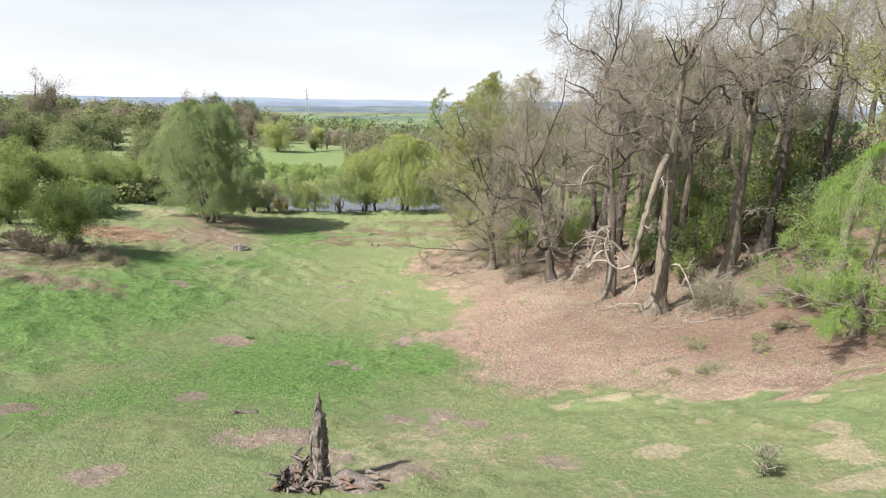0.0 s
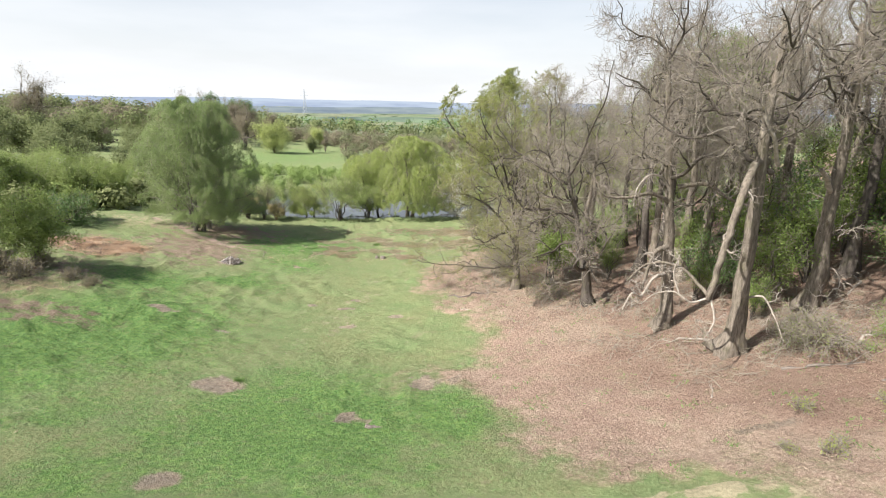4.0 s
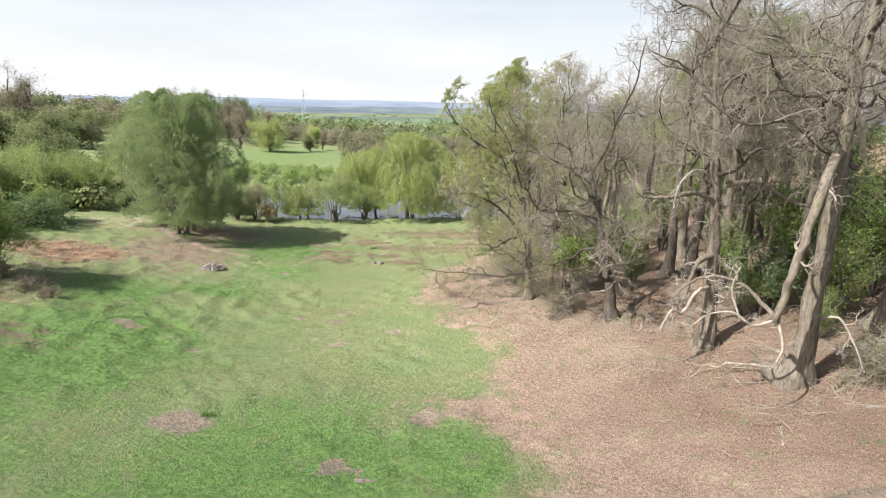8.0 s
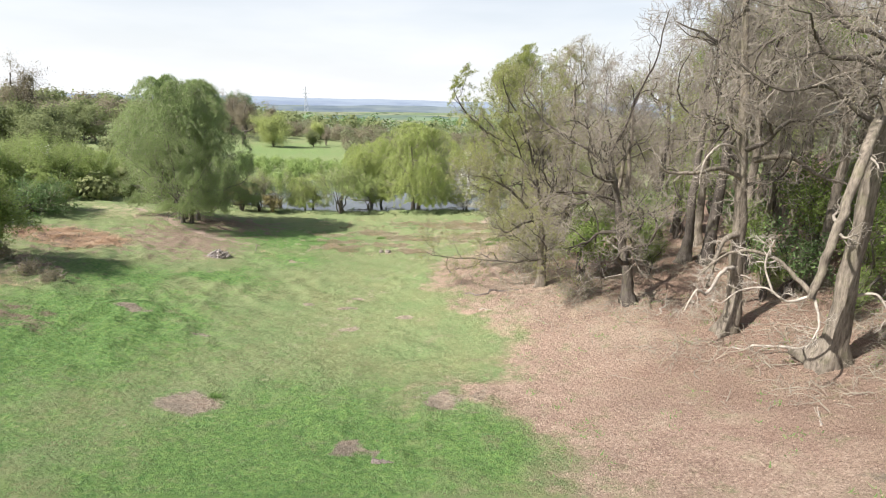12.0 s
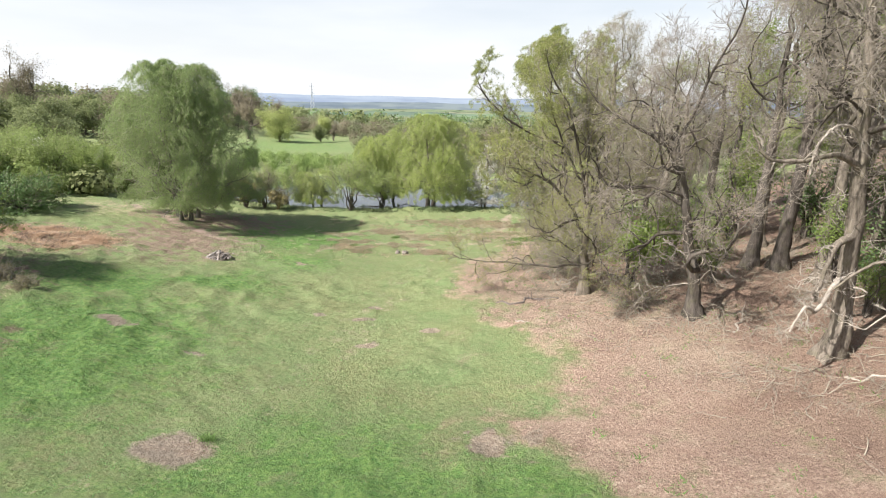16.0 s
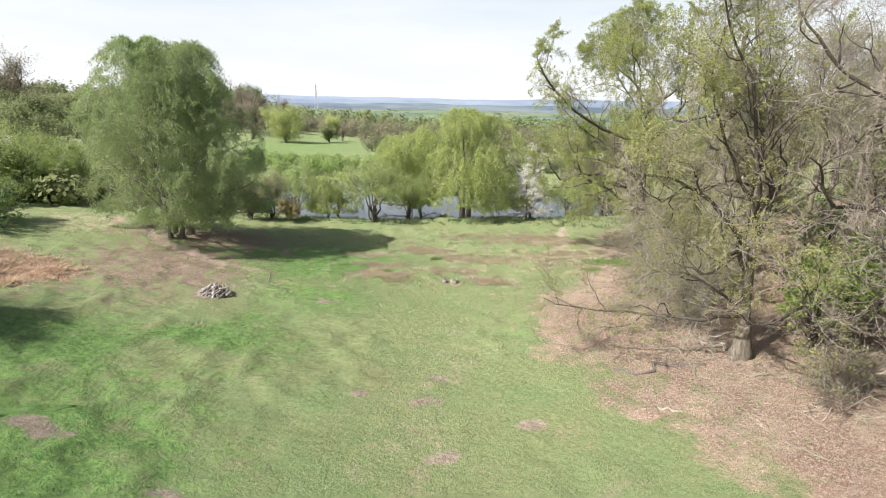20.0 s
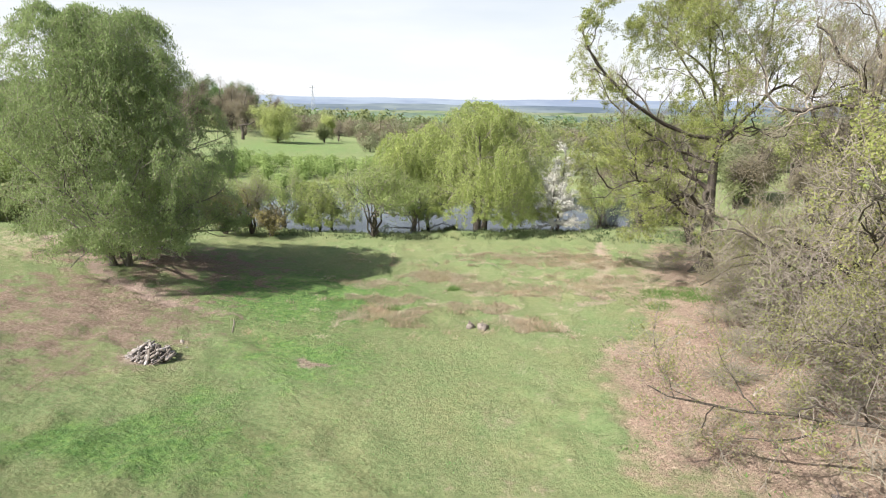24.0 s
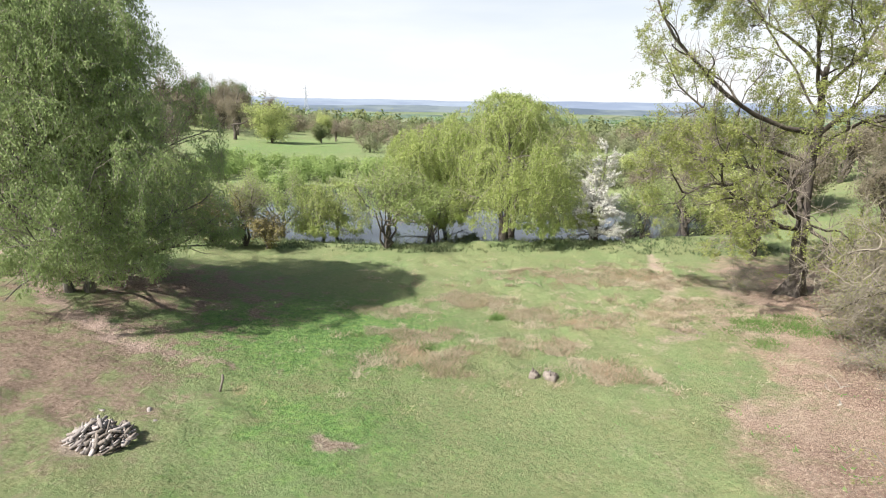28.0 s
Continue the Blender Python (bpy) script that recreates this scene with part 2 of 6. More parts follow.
def sprout(rng, P, R, n, t0, t1, angle, length, k, ratio, gnarl=0.15, lift=0.0, shrink=0.5, tip=0.3, turn=None):
    """n branches from each polyline, set out between t0 and t1 of its length."""
    N, K, _ = P.shape
    t = t0 + (t1 - t0) * (np.arange(n)[None] + rng.rand(N, n)) / n
    f = t * (K - 1)
    i = np.clip(f.astype(int), 0, K - 2)
    f = (f - i)[..., None]
    row = np.arange(N)[:, None]
    A, B = P[row, i], P[row, i + 1]
    start, tan = A + (B - A) * f, unit(B - A)
    r0 = (R[row, i] * (1 - f[..., 0]) + R[row, i + 1] * f[..., 0]) * ratio
    az = rng.rand(N, 1) * 6.28 + np.arange(n)[None] * 2.4 + 0.5 * rng.randn(N, n) if turn is None else turn
    ref = np.where(np.abs(tan[..., 2:3]) > 0.9, np.array([1.0, 0, 0]), np.array([0, 0, 1.0]))
    u = unit(np.cross(tan, ref))
    w = np.cross(tan, u)
    an = np.radians(angle + 12 * rng.randn(N, n))[..., None] if np.isscalar(angle) else np.radians(np.interp(t, (t0, t1), angle) + 9 * rng.randn(N, n))[..., None]
    d = unit(tan * np.cos(an) + (u * np.cos(az)[..., None] + w * np.sin(az)[..., None]) * np.sin(an))
    ln = np.asarray(length) * (1 - shrink * (t - t0) / max(t1 - t0, 1e-6)) * (0.65 + 0.6 * rng.rand(N, n))
    M = N * n
    d, p = d.reshape(M, 3), start.reshape(M, 3)
    step = (ln.reshape(M, 1)) / (k - 1)
    out = [p]
    for j in range(1, k):
        d = unit(d + gnarl * rng.randn(M, 3) + np.array([0, 0, lift]))
        p = p + d * step
        out.append(p)
    rr = r0.reshape(M, 1) * np.linspace(1, tip, k)[None] ** 0.9
    return np.stack(out, 1), np.maximum(rr, 0.004)


def spread_leaves(rng, P, count, size, jitter, t0=0.2, slim=0.55, droop=0.0, facing=1.0):
    """Diamond leaves set on the twigs P: vertices and quads."""
    N, K, _ = P.shape
    i = rng.randint(0, N, count)
    f = (t0 + (1 - t0) * rng.rand(count)) * (K - 1)
    j = np.clip(f.astype(int), 0, K - 2)
    f = (f - j)[:, None]
    c = P[i, j] * (1 - f) + P[i, j + 1] * f + jitter * rng.randn(count, 3)
    a = unit(rng.randn(count, 3) + np.array([0, 0, -droop]))
    # leaves turn their faces outwards and up, to the light
    mid = P.reshape(-1, 3).mean(0) * np.array([1, 1, 0.8])
    out = unit(unit(c - mid) + np.array([0, 0, 0.35]))
    b = unit(np.cross(a, rng.randn(count, 3) * 0.75 + facing * out))
    s = (size * (0.6 + 0.8 * rng.rand(count)))[:, None]
    V = np.stack([c - a * s * 0.5, c + b * s * slim * 0.5, c + a * s * 0.5, c - b * s * slim * 0.5], 1).reshape(-1, 3)
    return V, np.arange(count * 4).reshape(-1, 4)


# ---- the lie of the land ----
HILLS = [[0.03, 0.14, 0.19, 0.81, 1.81, 1.27, 0.35], [0.25, 0.66, 0.74, 2.17, 1.38, 1.73, 1.08],
         [0.95, 1.43, 0.52, 0.2, -1.24, 2.27, 1.7], [1.24, 1.41, 0.14, -1.95, 1.02, 2.15, 1.14],
         [0.98, 0.68, -0.66, 0.83, 0.25, -0.74, 1.46], [0.82, 1.18, -0.42, -0.99, -1.29, 1.44, 2.83],
         [-0.01, -1.05, -0.72, 1.08, -1.77, -1.58, 0.44]]
WATER = -5.95


def bell(x, y, cx, cy, sx, sy):
    return np.exp(-((x - cx) / sx) ** 2 / 2 - ((y - cy) / sy) ** 2 / 2)


def land(x, y):
    """Height of the ground: a meadow that falls from a rise to a pond, woods climbing on one side, a broad valley behind."""
    x, y = np.asarray(x, float), np.asarray(y, float)
    r = np.hypot(x + 5, y - 60)
    z = -6.0 - 3.0 * np.clip((y - 90) / 150, 0, 1) - 22 * np.clip((y - 260) / 900, 0, 1)
    z = z + 18 * np.clip((r - 1500) / 2600, 0, 1) ** 1.5
    z = z + 16 * bell(x, y, 95, 35, 45, 70) + 13 * bell(x, y, -190, 240, 85, 110) + 9 * bell(x, y, 0, -50, 60, 35)
    for j, row in enumerate(HILLS):
        for i, a in enumerate(row):
            z = z + a * bell(x, y, -48 + 16 * i, -16 + 16 * j, 13, 13)
    pond = np.hypot((x + 12) / 30, (y - 89) / 13.5)
    return z - 1.6 * np.clip((1.12 - pond) / 0.3, 0, 1)


def ground_z(x, y):
    return float(land(x, y) + tussock(x, y))


def soft(v, a, b):
    t = np.clip((v - a) / (b - a), 0, 1)
    return t * t * (3 - 2 * t)


def near_line(x, y, pts):
    d = np.full(np.shape(x), 1e9)
    for (ax, ay), (bx, by) in zip(pts[:-1], pts[1:]):
        t = np.clip(((x - ax) * (bx - ax) + (y - ay) * (by - ay)) / ((bx - ax) ** 2 + (by - ay) ** 2), 0, 1)
        d = np.minimum(d, np.hypot(x - ax - t * (bx - ax), y - ay - t * (by - ay)))
    return d


def wobble(x, y, s, k=0):
    return np.sin(x * s + 1.3 * np.sin(y * s * 0.7 + k)) * np.cos(y * s * 1.1 + 1.7 * np.sin(x * s * 0.6 + 2 * k))


def patches(x, y, size, seed=0):
    """Smooth random patches between 0 and 1, of that size in metres."""
    u, v = np.asarray(x, float) / size + 31.7 * seed, np.asarray(y, float) / size - 17.3 * seed
    i, j = np.floor(u), np.floor(v)
    f, g = u - i, v - j
    f, g = f * f * (3 - 2 * f), g * g * (3 - 2 * g)

    def rnd(a, b):
        h = np.sin(a * 127.1 + b * 311.7 + seed * 74.7) * 43758.5453
        return h - np.floor(h)
    return (rnd(i, j) * (1 - f) + rnd(i + 1, j) * f) * (1 - g) + (rnd(i, j + 1) * (1 - f) + rnd(i + 1, j + 1) * f) * g


def tussock(x, y):
    """Small unevenness of the turf near the path."""
    near = soft(np.hypot((x + 8) / 60, (y - 42) / 60), 1.3, 0.7)
    bump = 0.2 * patches(x, y, 0.8, 1) ** 2 + 0.13 * patches(x, y, 0.42, 2) + 0.1 * (patches(x, y, 3.1, 3) - 0.5)
    rank = 0.35 + 0.65 * soft(patches(x, y, 5.0, 4), 0.35, 0.7)
    rank = rank + 0.9 * soft(-np.asarray(x, float), 13, 19) * soft(np.asarray(y, float), 50, 44)      # hummocks on the bank
    return near * bump * rank


def wood_edge(y):
    return np.interp(y, [15.5, 17, 19, 21, 23, 25.5, 28, 29.2, 31, 37, 42, 44, 48, 51, 54.5, 60, 64, 75], [40, 9, 5, 2.8, 1.2, 0, -2.2, -2.4, 1, 0.3, -1, -2.6, -3.2, -2.2, -0.4, 1.8, 4, 9])


def litter_at(x, y):
    y = y + 2.6 * (patches(x, y, 2.4, 16) - 0.5) + 1.4 * (patches(x, y, 0.7, 17) - 0.5)
    e = x - wood_edge(y) + 4.0 * (patches(x, y, 2.6, 5) - 0.5) + 2.2 * (patches(x, y, 0.9, 6) - 0.5)
    return soft(e, -3.2, 3.6) * soft(76 - y, 0, 10)


# bare and trodden patches: x, y, across, deep
BARE = [(-11.5, 27.1, 1.15, 0.95), (-9.9, 18.9, 0.6, 0.6), (-4.9, 24.5, 0.8, 0.5), (-9.4, 12.2, 0.8, 0.5), (-15, 16.3, 0.9, 0.5), (8.9, 20.3, 0.8, 0.5), (5.4, 17.8, 1.5, 0.4),
        (9.0, 17.2, 1.2, 0.5), (6.1, 12.9, 0.9, 0.5), (-0.3, 17.1, 0.5, 1.4), (1.2, 16.4, 0.6, 0.6), (11.1, 16.6, 0.7, 0.6), (11.8, 15.2, 0.7, 0.3), (9.8, 11.7, 0.6, 0.6),
        (8.3, 10.9, 0.4, 0.3), (9.1, 10.1, 1.0, 0.4), (-1.9, 16.9, 1.2, 0.4), (-5.1, 14.9, 1.6, 0.7), (-3.2, 13.2, 1.4, 0.8), (-1.0, 12.0, 1.2, 0.8), (-13.5, 49.5, 0.5, 0.4), (-0.8, 58.2, 0.5, 0.5), (-18.4, 35.5, 0.8, 0.3), (-19.2, 48.6, 0.7, 0.5), (7.6, 14.6, 1.0, 0.3), (10.6, 13.2, 0.8, 0.4), (3.4, 12.6, 1.0, 0.5), (12.6, 11.8, 0.9, 0.5), (13.2, 18.2, 1.2, 0.5), (9.4, 20.9, 1.0, 0.4), (2.2, 15.0, 0.8, 0.4), (13.5, 13.6, 0.8, 0.3), (-2.1, 28.6, 1.3, 0.8), (-8.3, 39.9, 0.5, 0.3), (-7.8, 41.6, 0.5, 0.3), (-7.7, 36.7, 0.5, 0.3), (-10.4, 40, 0.5, 0.4), (-4.3, 38.6, 0.6, 0.3), (-14, 34, 0.5, 0.3)]
TRACK = [(-33, 62.5), (-31.3, 61.1), (-28.6, 59.3), (-24.6, 55.9), (-20.6, 54.0), (-16.1, 53.2), (-10.6, 54.4), (-4.4, 55.4), (-0.9, 58.0), (0.8, 62.7), (2.6, 71.6)]
TRACK_OLD = [(-24, 18), (-15, 22.5), (-11.5, 26.5), (-9.5, 33), (-7.5, 42), (-5, 50), (-3.5, 55)]


def zones(x, y):
    """How far each kind of ground cover reaches: litter, bare soil, lush grass, dry bracken, trodden track."""
    lit = litter_at(x, y)
    bare = np.zeros_like(x)
    for i, (cx, cy, a, b) in enumerate(BARE):
        k = 0.5 if i < 2 else 2.4          # most are ragged
        bare = np.maximum(bare, soft(np.hypot((x - cx) / a, (y - cy) / b) + k * (0.6 * (patches(x, y, 0.8, 7) - 0.5) + 0.5 * (patches(x, y, 0.35, 8) - 0.5)), 1.3, 0.55 if i < 2 else 0.3))
    lush = np.maximum(bell(x, y, -7, 23.5, 4.5, 5), np.maximum(0.9 * bell(x, y, -1.3, 25, 2.2, 2.6), 0.95 * bell(x, y, -19, 32, 4.5, 6)))
    lush = np.maximum(lush, np.maximum(bell(x, y, -22, 28, 5, 7), np.maximum(0.9 * bell(x, y, -22, 40.5, 4, 3), 0.8 * bell(x, y, -15, 20, 5, 5)) * soft(patches(x, y, 1.8, 15), 0.1, 0.6)))
    lush = np.maximum(lush, np.maximum(bell(x, y, -17, 57.5, 5, 4), 0.6 * bell(x, y, -14.5, 50.5, 3, 3)))
    lush = np.maximum(lush, 0.55 * bell(x, y, -42, 150, 16, 26))
    lush = np.maximum(lush, 0.75 * bell(x, y, -19, 43, 5, 4.5) * soft(patches(x, y, 2.4, 14), 0.2, 0.7))
    fern = np.maximum(bell(x, y, -29.6, 47.4, 3.2, 2.6), np.maximum(bell(x, y, -26, 32.2, 4, 1.1), 0.95 * bell(x, y, -23.6, 52.4, 3.6, 4.6)))
    fern = np.maximum(fern, np.maximum(0.85 * bell(x, y, -24, 60.5, 5, 3), np.maximum(0.1 * bell(x, y, -6, 59, 5, 3), 0.1 * bell(x, y, -2, 66, 5, 4.5))))
    fern = np.maximum(fern, 0.8 * bell(x, y, -31, 38, 5, 3.5))
    track = soft(near_line(x, y, TRACK) + 0.6 * (patches(x, y, 1.1, 13) - 0.5) + 0.4 * (patches(x, y, 0.4, 18) - 0.5), 0.9, 0.15)
    track[y > 56] *= 0.9
    track = np.maximum(track * np.interp(x, (-23.5, -17.5, -3.0, -0.5), (1.0, 0.3, 0.3, 0.8)), 0.25 * soft(near_line(x, y, TRACK_OLD), 2.4, 0.8))
    return lit, bare, lush, fern, track


def axis(lo, hi, step, far_lo, far_hi, grow=1.16):
    mid = list(np.arange(lo, hi, step))
    s, v, up = step, mid[-1], []
    while v < far_hi:
        s *= grow
        v += s
        up.append(v)
    s, v, down = step, lo, []
    while v > far_lo:
        s *= grow
        v -= s
        down.append(v)
    return np.array(down[::-1] + mid + up)


gx, gy = axis(-34, 18, 0.2, -4600, 4600, 1.2), axis(9, 70, 0.2, -700, 4800, 1.2)
GX, GY = np.meshgrid(gx, gy)
near = soft(np.hypot((GX + 8) / 60, (GY - 42) / 60), 1.3, 0.7)
GZ = land(GX, GY)
GZ = GZ + tussock(GX, GY)
lit, bare, lush, fern, track = zones(GX, GY)
GZ = GZ + near * (0.14 * fern * patches(GX, GY, 0.6, 9) - 0.06 * track)
GZ = GZ + np.clip((np.hypot(GX, GY) - 300) / 900, 0, 1) * 3 * wobble(GX, GY, 0.006, 1)
nx, ny = len(gx), len(gy)
ii = (np.arange(ny - 1)[:, None] * nx + np.arange(nx - 1)[None]).ravel()


def ground_material():
    m, n, l, b = material("meadow", 0.95, 0.1)
    co = n.new("ShaderNodeTexCoord").outputs["Object"]

    def mask(name):
        a = n.new("ShaderNodeAttribute")
        a.attribute_name = name
        return a.outputs["Fac"]
    fine, mid, broad = noise_node(n, l, co, 9.0, 8, 0.75), noise_node(n, l, co, 1.3, 6, 0.65), noise_node(n, l, co, 0.16, 5, 0.6)
    turf = noise_node(n, l, co, 4.2, 8, 0.72)
    specks = noise_node(n, l, co, 26.0, 4, 0.7)
    # grass: olive and green, thin and thick
    grass = mix(n, l, remap(n, l, broad, 0.35, 0.65), (0.188, 0.224, 0.11), (0.255, 0.264, 0.136))
    grass = mix(n, l, remap(n, l, mid, 0.42, 0.7, 0, 0.5), grass, (0.25, 0.246, 0.14))
    sward = noise_node(n, l, co, 0.42, 6, 0.62)
    grass = mix(n, l, remap(n, l, sward, 0.46, 0.64, 0, 0.6), grass, (0.262, 0.238, 0.128))
    grass = mix(n, l, remap(n, l, noise_node(n, l, co, 0.3, 5, 0.6), 0.5, 0.64, 0, 0.6), grass, (0.148, 0.222, 0.094))
    grass = mix(n, l, remap(n, l, fine, 0.35, 0.7, 0, 0.55), grass, (0.158, 0.215, 0.09))
    lushc = mix(n, l, remap(n, l, turf, 0.38, 0.62), (0.08, 0.175, 0.052), (0.218, 0.345, 0.1))
    k = sums(n, l, "ADD", mask("lush"), remap(n, l, mid, 0.3, 0.7, -0.35, 0.35))
    grass = mix(n, l, remap(n, l, k, 0.3, 0.75), grass, lushc)
    # small worn spots all over the meadow
    spots = remap(n, l, noise_node(n, l, co, 0.75, 7, 0.7), 0.58, 0.7, 0, 0.5)
    grass = mix(n, l, spots, grass, (0.295, 0.218, 0.174))
    clumps = remap(n, l, noise_node(n, l, co, 5.5, 6, 0.75), 0.42, 0.6)
    grass = mix(n, l, sums(n, l, "MULTIPLY", clumps, 0.55), grass, (0.124, 0.181, 0.074))
    grass = mix(n, l, remap(n, l, specks, 0.5, 0.72, 0, 0.45), grass, (0.092, 0.141, 0.05))
    thin = remap(n, l, noise_node(n, l, co, 2.2, 6, 0.75), 0.58, 0.72, 0, 0.45)
    grass = mix(n, l, thin, grass, (0.303, 0.239, 0.183))
    soil = mix(n, l, remap(n, l, fine, 0.3, 0.7), (0.16, 0.133, 0.106), (0.3, 0.253, 0.203))
    soil = mix(n, l, remap(n, l, mid, 0.42, 0.6, 0, 0.7), soil, mix(n, l, remap(n, l, turf, 0.4, 0.6), (0.2, 0.14, 0.108), (0.44, 0.365, 0.285)))
    litter = mix(n, l, remap(n, l, specks, 0.35, 0.65), (0.2, 0.132, 0.102), (0.53, 0.39, 0.31))
    litter = mix(n, l, remap(n, l, mid, 0.35, 0.65, 0, 0.6), litter, (0.358, 0.243, 0.193))
    litter = mix(n, l, remap(n, l, broad, 0.42, 0.6, 0, 0.5), litter, (0.425, 0.347, 0.266))
    litter = mix(n, l, remap(n, l, noise_node(n, l, co, 0.33, 6, 0.65), 0.46, 0.62, 0, 0.6), litter, (0.212, 0.136, 0.113))
    litter = mix(n, l, remap(n, l, noise_node(n, l, co, 0.7, 7, 0.7), 0.54, 0.66, 0, 0.7), litter, (0.448, 0.365, 0.265))
    litter = mix(n, l, remap(n, l, noise_node(n, l, co, 1.1, 6, 0.7), 0.6, 0.7, 0, 0.55), litter, (0.19, 0.218, 0.096))
    straws = remap(n, l, noise_node(n, l, co, 10.0, 5, 0.75), 0.5, 0.62, 0, 0.75)
    litter = mix(n, l, sums(n, l, "MULTIPLY", straws, remap(n, l, mask("deep"), 0.0, 0.8, 1.0, 0.3)), litter, (0.6, 0.47, 0.365))
    litter = mix(n, l, remap(n, l, noise_node(n, l, co, 15.0, 4, 0.7), 0.57, 0.66, 0, 0.5), litter, (0.13, 0.09, 0.07))
    # deeper in the wood the fallen leaves are fresher and redder
    k = sums(n, l, "ADD", mask("deep"), remap(n, l, mid, 0.25, 0.75, -0.3, 0.3))
    litter = mix(n, l, remap(n, l, k, 0.2, 1.0, 0, 0.6), litter, mix(n, l, remap(n, l, specks, 0.35, 0.65), (0.16, 0.1, 0.075), (0.36, 0.25, 0.19)))
    ferns = mix(n, l, remap(n, l, fine, 0.35, 0.65), (0.135, 0.1, 0.074), (0.31, 0.235, 0.185))
    dirt = mix(n, l, remap(n, l, fine, 0.3, 0.7), (0.324, 0.239, 0.202), (0.459, 0.355, 0.299))
    far = mix(n, l, remap(n, l, noise_node(n, l, co, 0.012, 3, 0.5), 0.42, 0.58), (0.12, 0.165, 0.09), (0.19, 0.2, 0.13))
    hedges = n.new("ShaderNodeTexVoronoi")
    hedges.feature = "DISTANCE_TO_EDGE"
    hedges.inputs["Scale"].default_value = 0.006
    l.new(co, hedges.inputs["Vector"])
    far = mix(n, l, remap(n, l, hedges.outputs["Distance"], 0.03, 0.06), (0.05, 0.07, 0.04), far)
    dry = mix(n, l, remap(n, l, fine, 0.35, 0.65), (0.25, 0.228, 0.142), (0.4, 0.35, 0.24))
    k = sums(n, l, "ADD", mask("dry"), sums(n, l, "ADD", remap(n, l, mid, 0.25, 0.75, -0.4, 0.4), remap(n, l, turf, 0.25, 0.75, -0.5, 0.5)))
    grass = mix(n, l, remap(n, l, k, 0.5, 0.9), grass, dry)
    tone = mix(n, l, mask("far"), grass, far)

    def cover(tone, name, colour, lo, hi, noisy, src):
        k = sums(n, l, "ADD", remap(n, l, src, 0.25, 0.75, -noisy, noisy), remap(n, l, fine, 0.2, 0.8, -0.3, 0.3))
        k = sums(n, l, "ADD", mask(name), sums(n, l, "MULTIPLY", k, remap(n, l, mask(name), 0.0, 0.3)))
        return mix(n, l, remap(n, l, k, lo, hi), tone, colour)
    tone = cover(tone, "fern", ferns, 0.25, 0.85, 0.85, mid)
    tone = cover(tone, "litter", litter, 0.15, 0.85, 0.55, mid)
    tone = cover(tone, "track", dirt, 0.3, 1.0, 0.35, mid)
    tone = cover(tone, "bare", soil, 0.2, 0.65, 0.35, turf)
    l.new(tone, b.inputs["Base Color"])
    # rank grass is tufted, the grazed middle smooth
    rough = remap(n, l, sums(n, l, "ADD", sums(n, l, "ADD", mask("lush"), mask("litter")), remap(n, l, broad, 0.35, 0.65, -0.15, 0.25)), 0.0, 0.9, 0.6, 1.4)
    relief(n, l, b, sums(n, l, "MULTIPLY", rough, sums(n, l, "ADD", sums(n, l, "MULTIPLY", turf, 2.2), sums(n, l, "MULTIPLY", specks, 0.5))), 1.0, 0.105)
    return m


GROUND = ground_material()
ground = mesh_object("ground", np.stack([GX, GY, GZ], -1).reshape(-1, 3), np.stack([ii, ii + 1, ii + nx + 1, ii + nx], -1), GROUND, smooth=True)
tagged(ground, "sloping meadow of green and worn grass with leaf litter", "ground", kind="structure")
far = soft(np.hypot(GX, GY - 60), 140, 280)
dry_zone = np.maximum(0.4 * soft(GX + 0.25 * (17 - GY), 0, 6) * soft(GY, 24, 15), np.maximum(0.5 * bell(GX, GY, -3, 61, 8, 5), np.maximum(0.22 * bell(GX, GY, -4, 36, 4, 10), 0.7 * bell(GX, GY, -33, 60, 6, 5))))
dry_zone = np.maximum(dry_zone, 0.2 * bell(GX, GY, -5, 47, 4, 6))
dry_zone = np.maximum(dry_zone, 0.28 * soft(near_line(GX, GY, TRACK_OLD), 3.2, 1.0))
dry_zone = np.maximum(dry_zone, 0.75 * bell(GX, GY, -0.6, 13.8, 3.2, 2.2))
straw = soft(GX, 2.5, 4.5) * soft(22 - GY, 0, 2)      # the patches of the drier corner are straw, not soil
dry_zone = np.maximum(dry_zone, 1.35 * bare * straw)
bare = bare * (1 - straw)
for key, arr in (("litter", lit), ("bare", bare), ("lush", lush), ("fern", fern), ("track", track), ("far", far), ("dry", dry_zone), ("deep", soft(GX - wood_edge(GY), 3.5, 10.0))):
    ground.data.attributes.new(key, "FLOAT", "POINT").data.foreach_set("value", arr.ravel().astype(np.float32))

# pond
wm, wnn, wll, wb = material("pond_water", 0.06, 0.5)
wb.inputs["Base Color"].default_value = (0.035, 0.045, 0.05, 1)
wco = wnn.new("ShaderNodeTexCoord").outputs["Object"]
relief(wnn, wll, wb, noise_node(wnn, wll, wco, 1.6, 3), 0.12, 0.03)
ang = np.linspace(0, 2 * np.pi, 96, endpoint=False)
rim = np.stack([-12 + 33 * np.cos(ang), 89 + 15 * np.sin(ang), np.full(96, WATER)], -1)
pond = mesh_object("water", np.concatenate([rim, [[-12, 89, WATER]]]), np.stack([np.arange(96), (np.arange(96) + 1) % 96, np.full(96, 96)], -1), wm)
tagged(pond, "still pale pond behind willows", "pond", kind="structure")


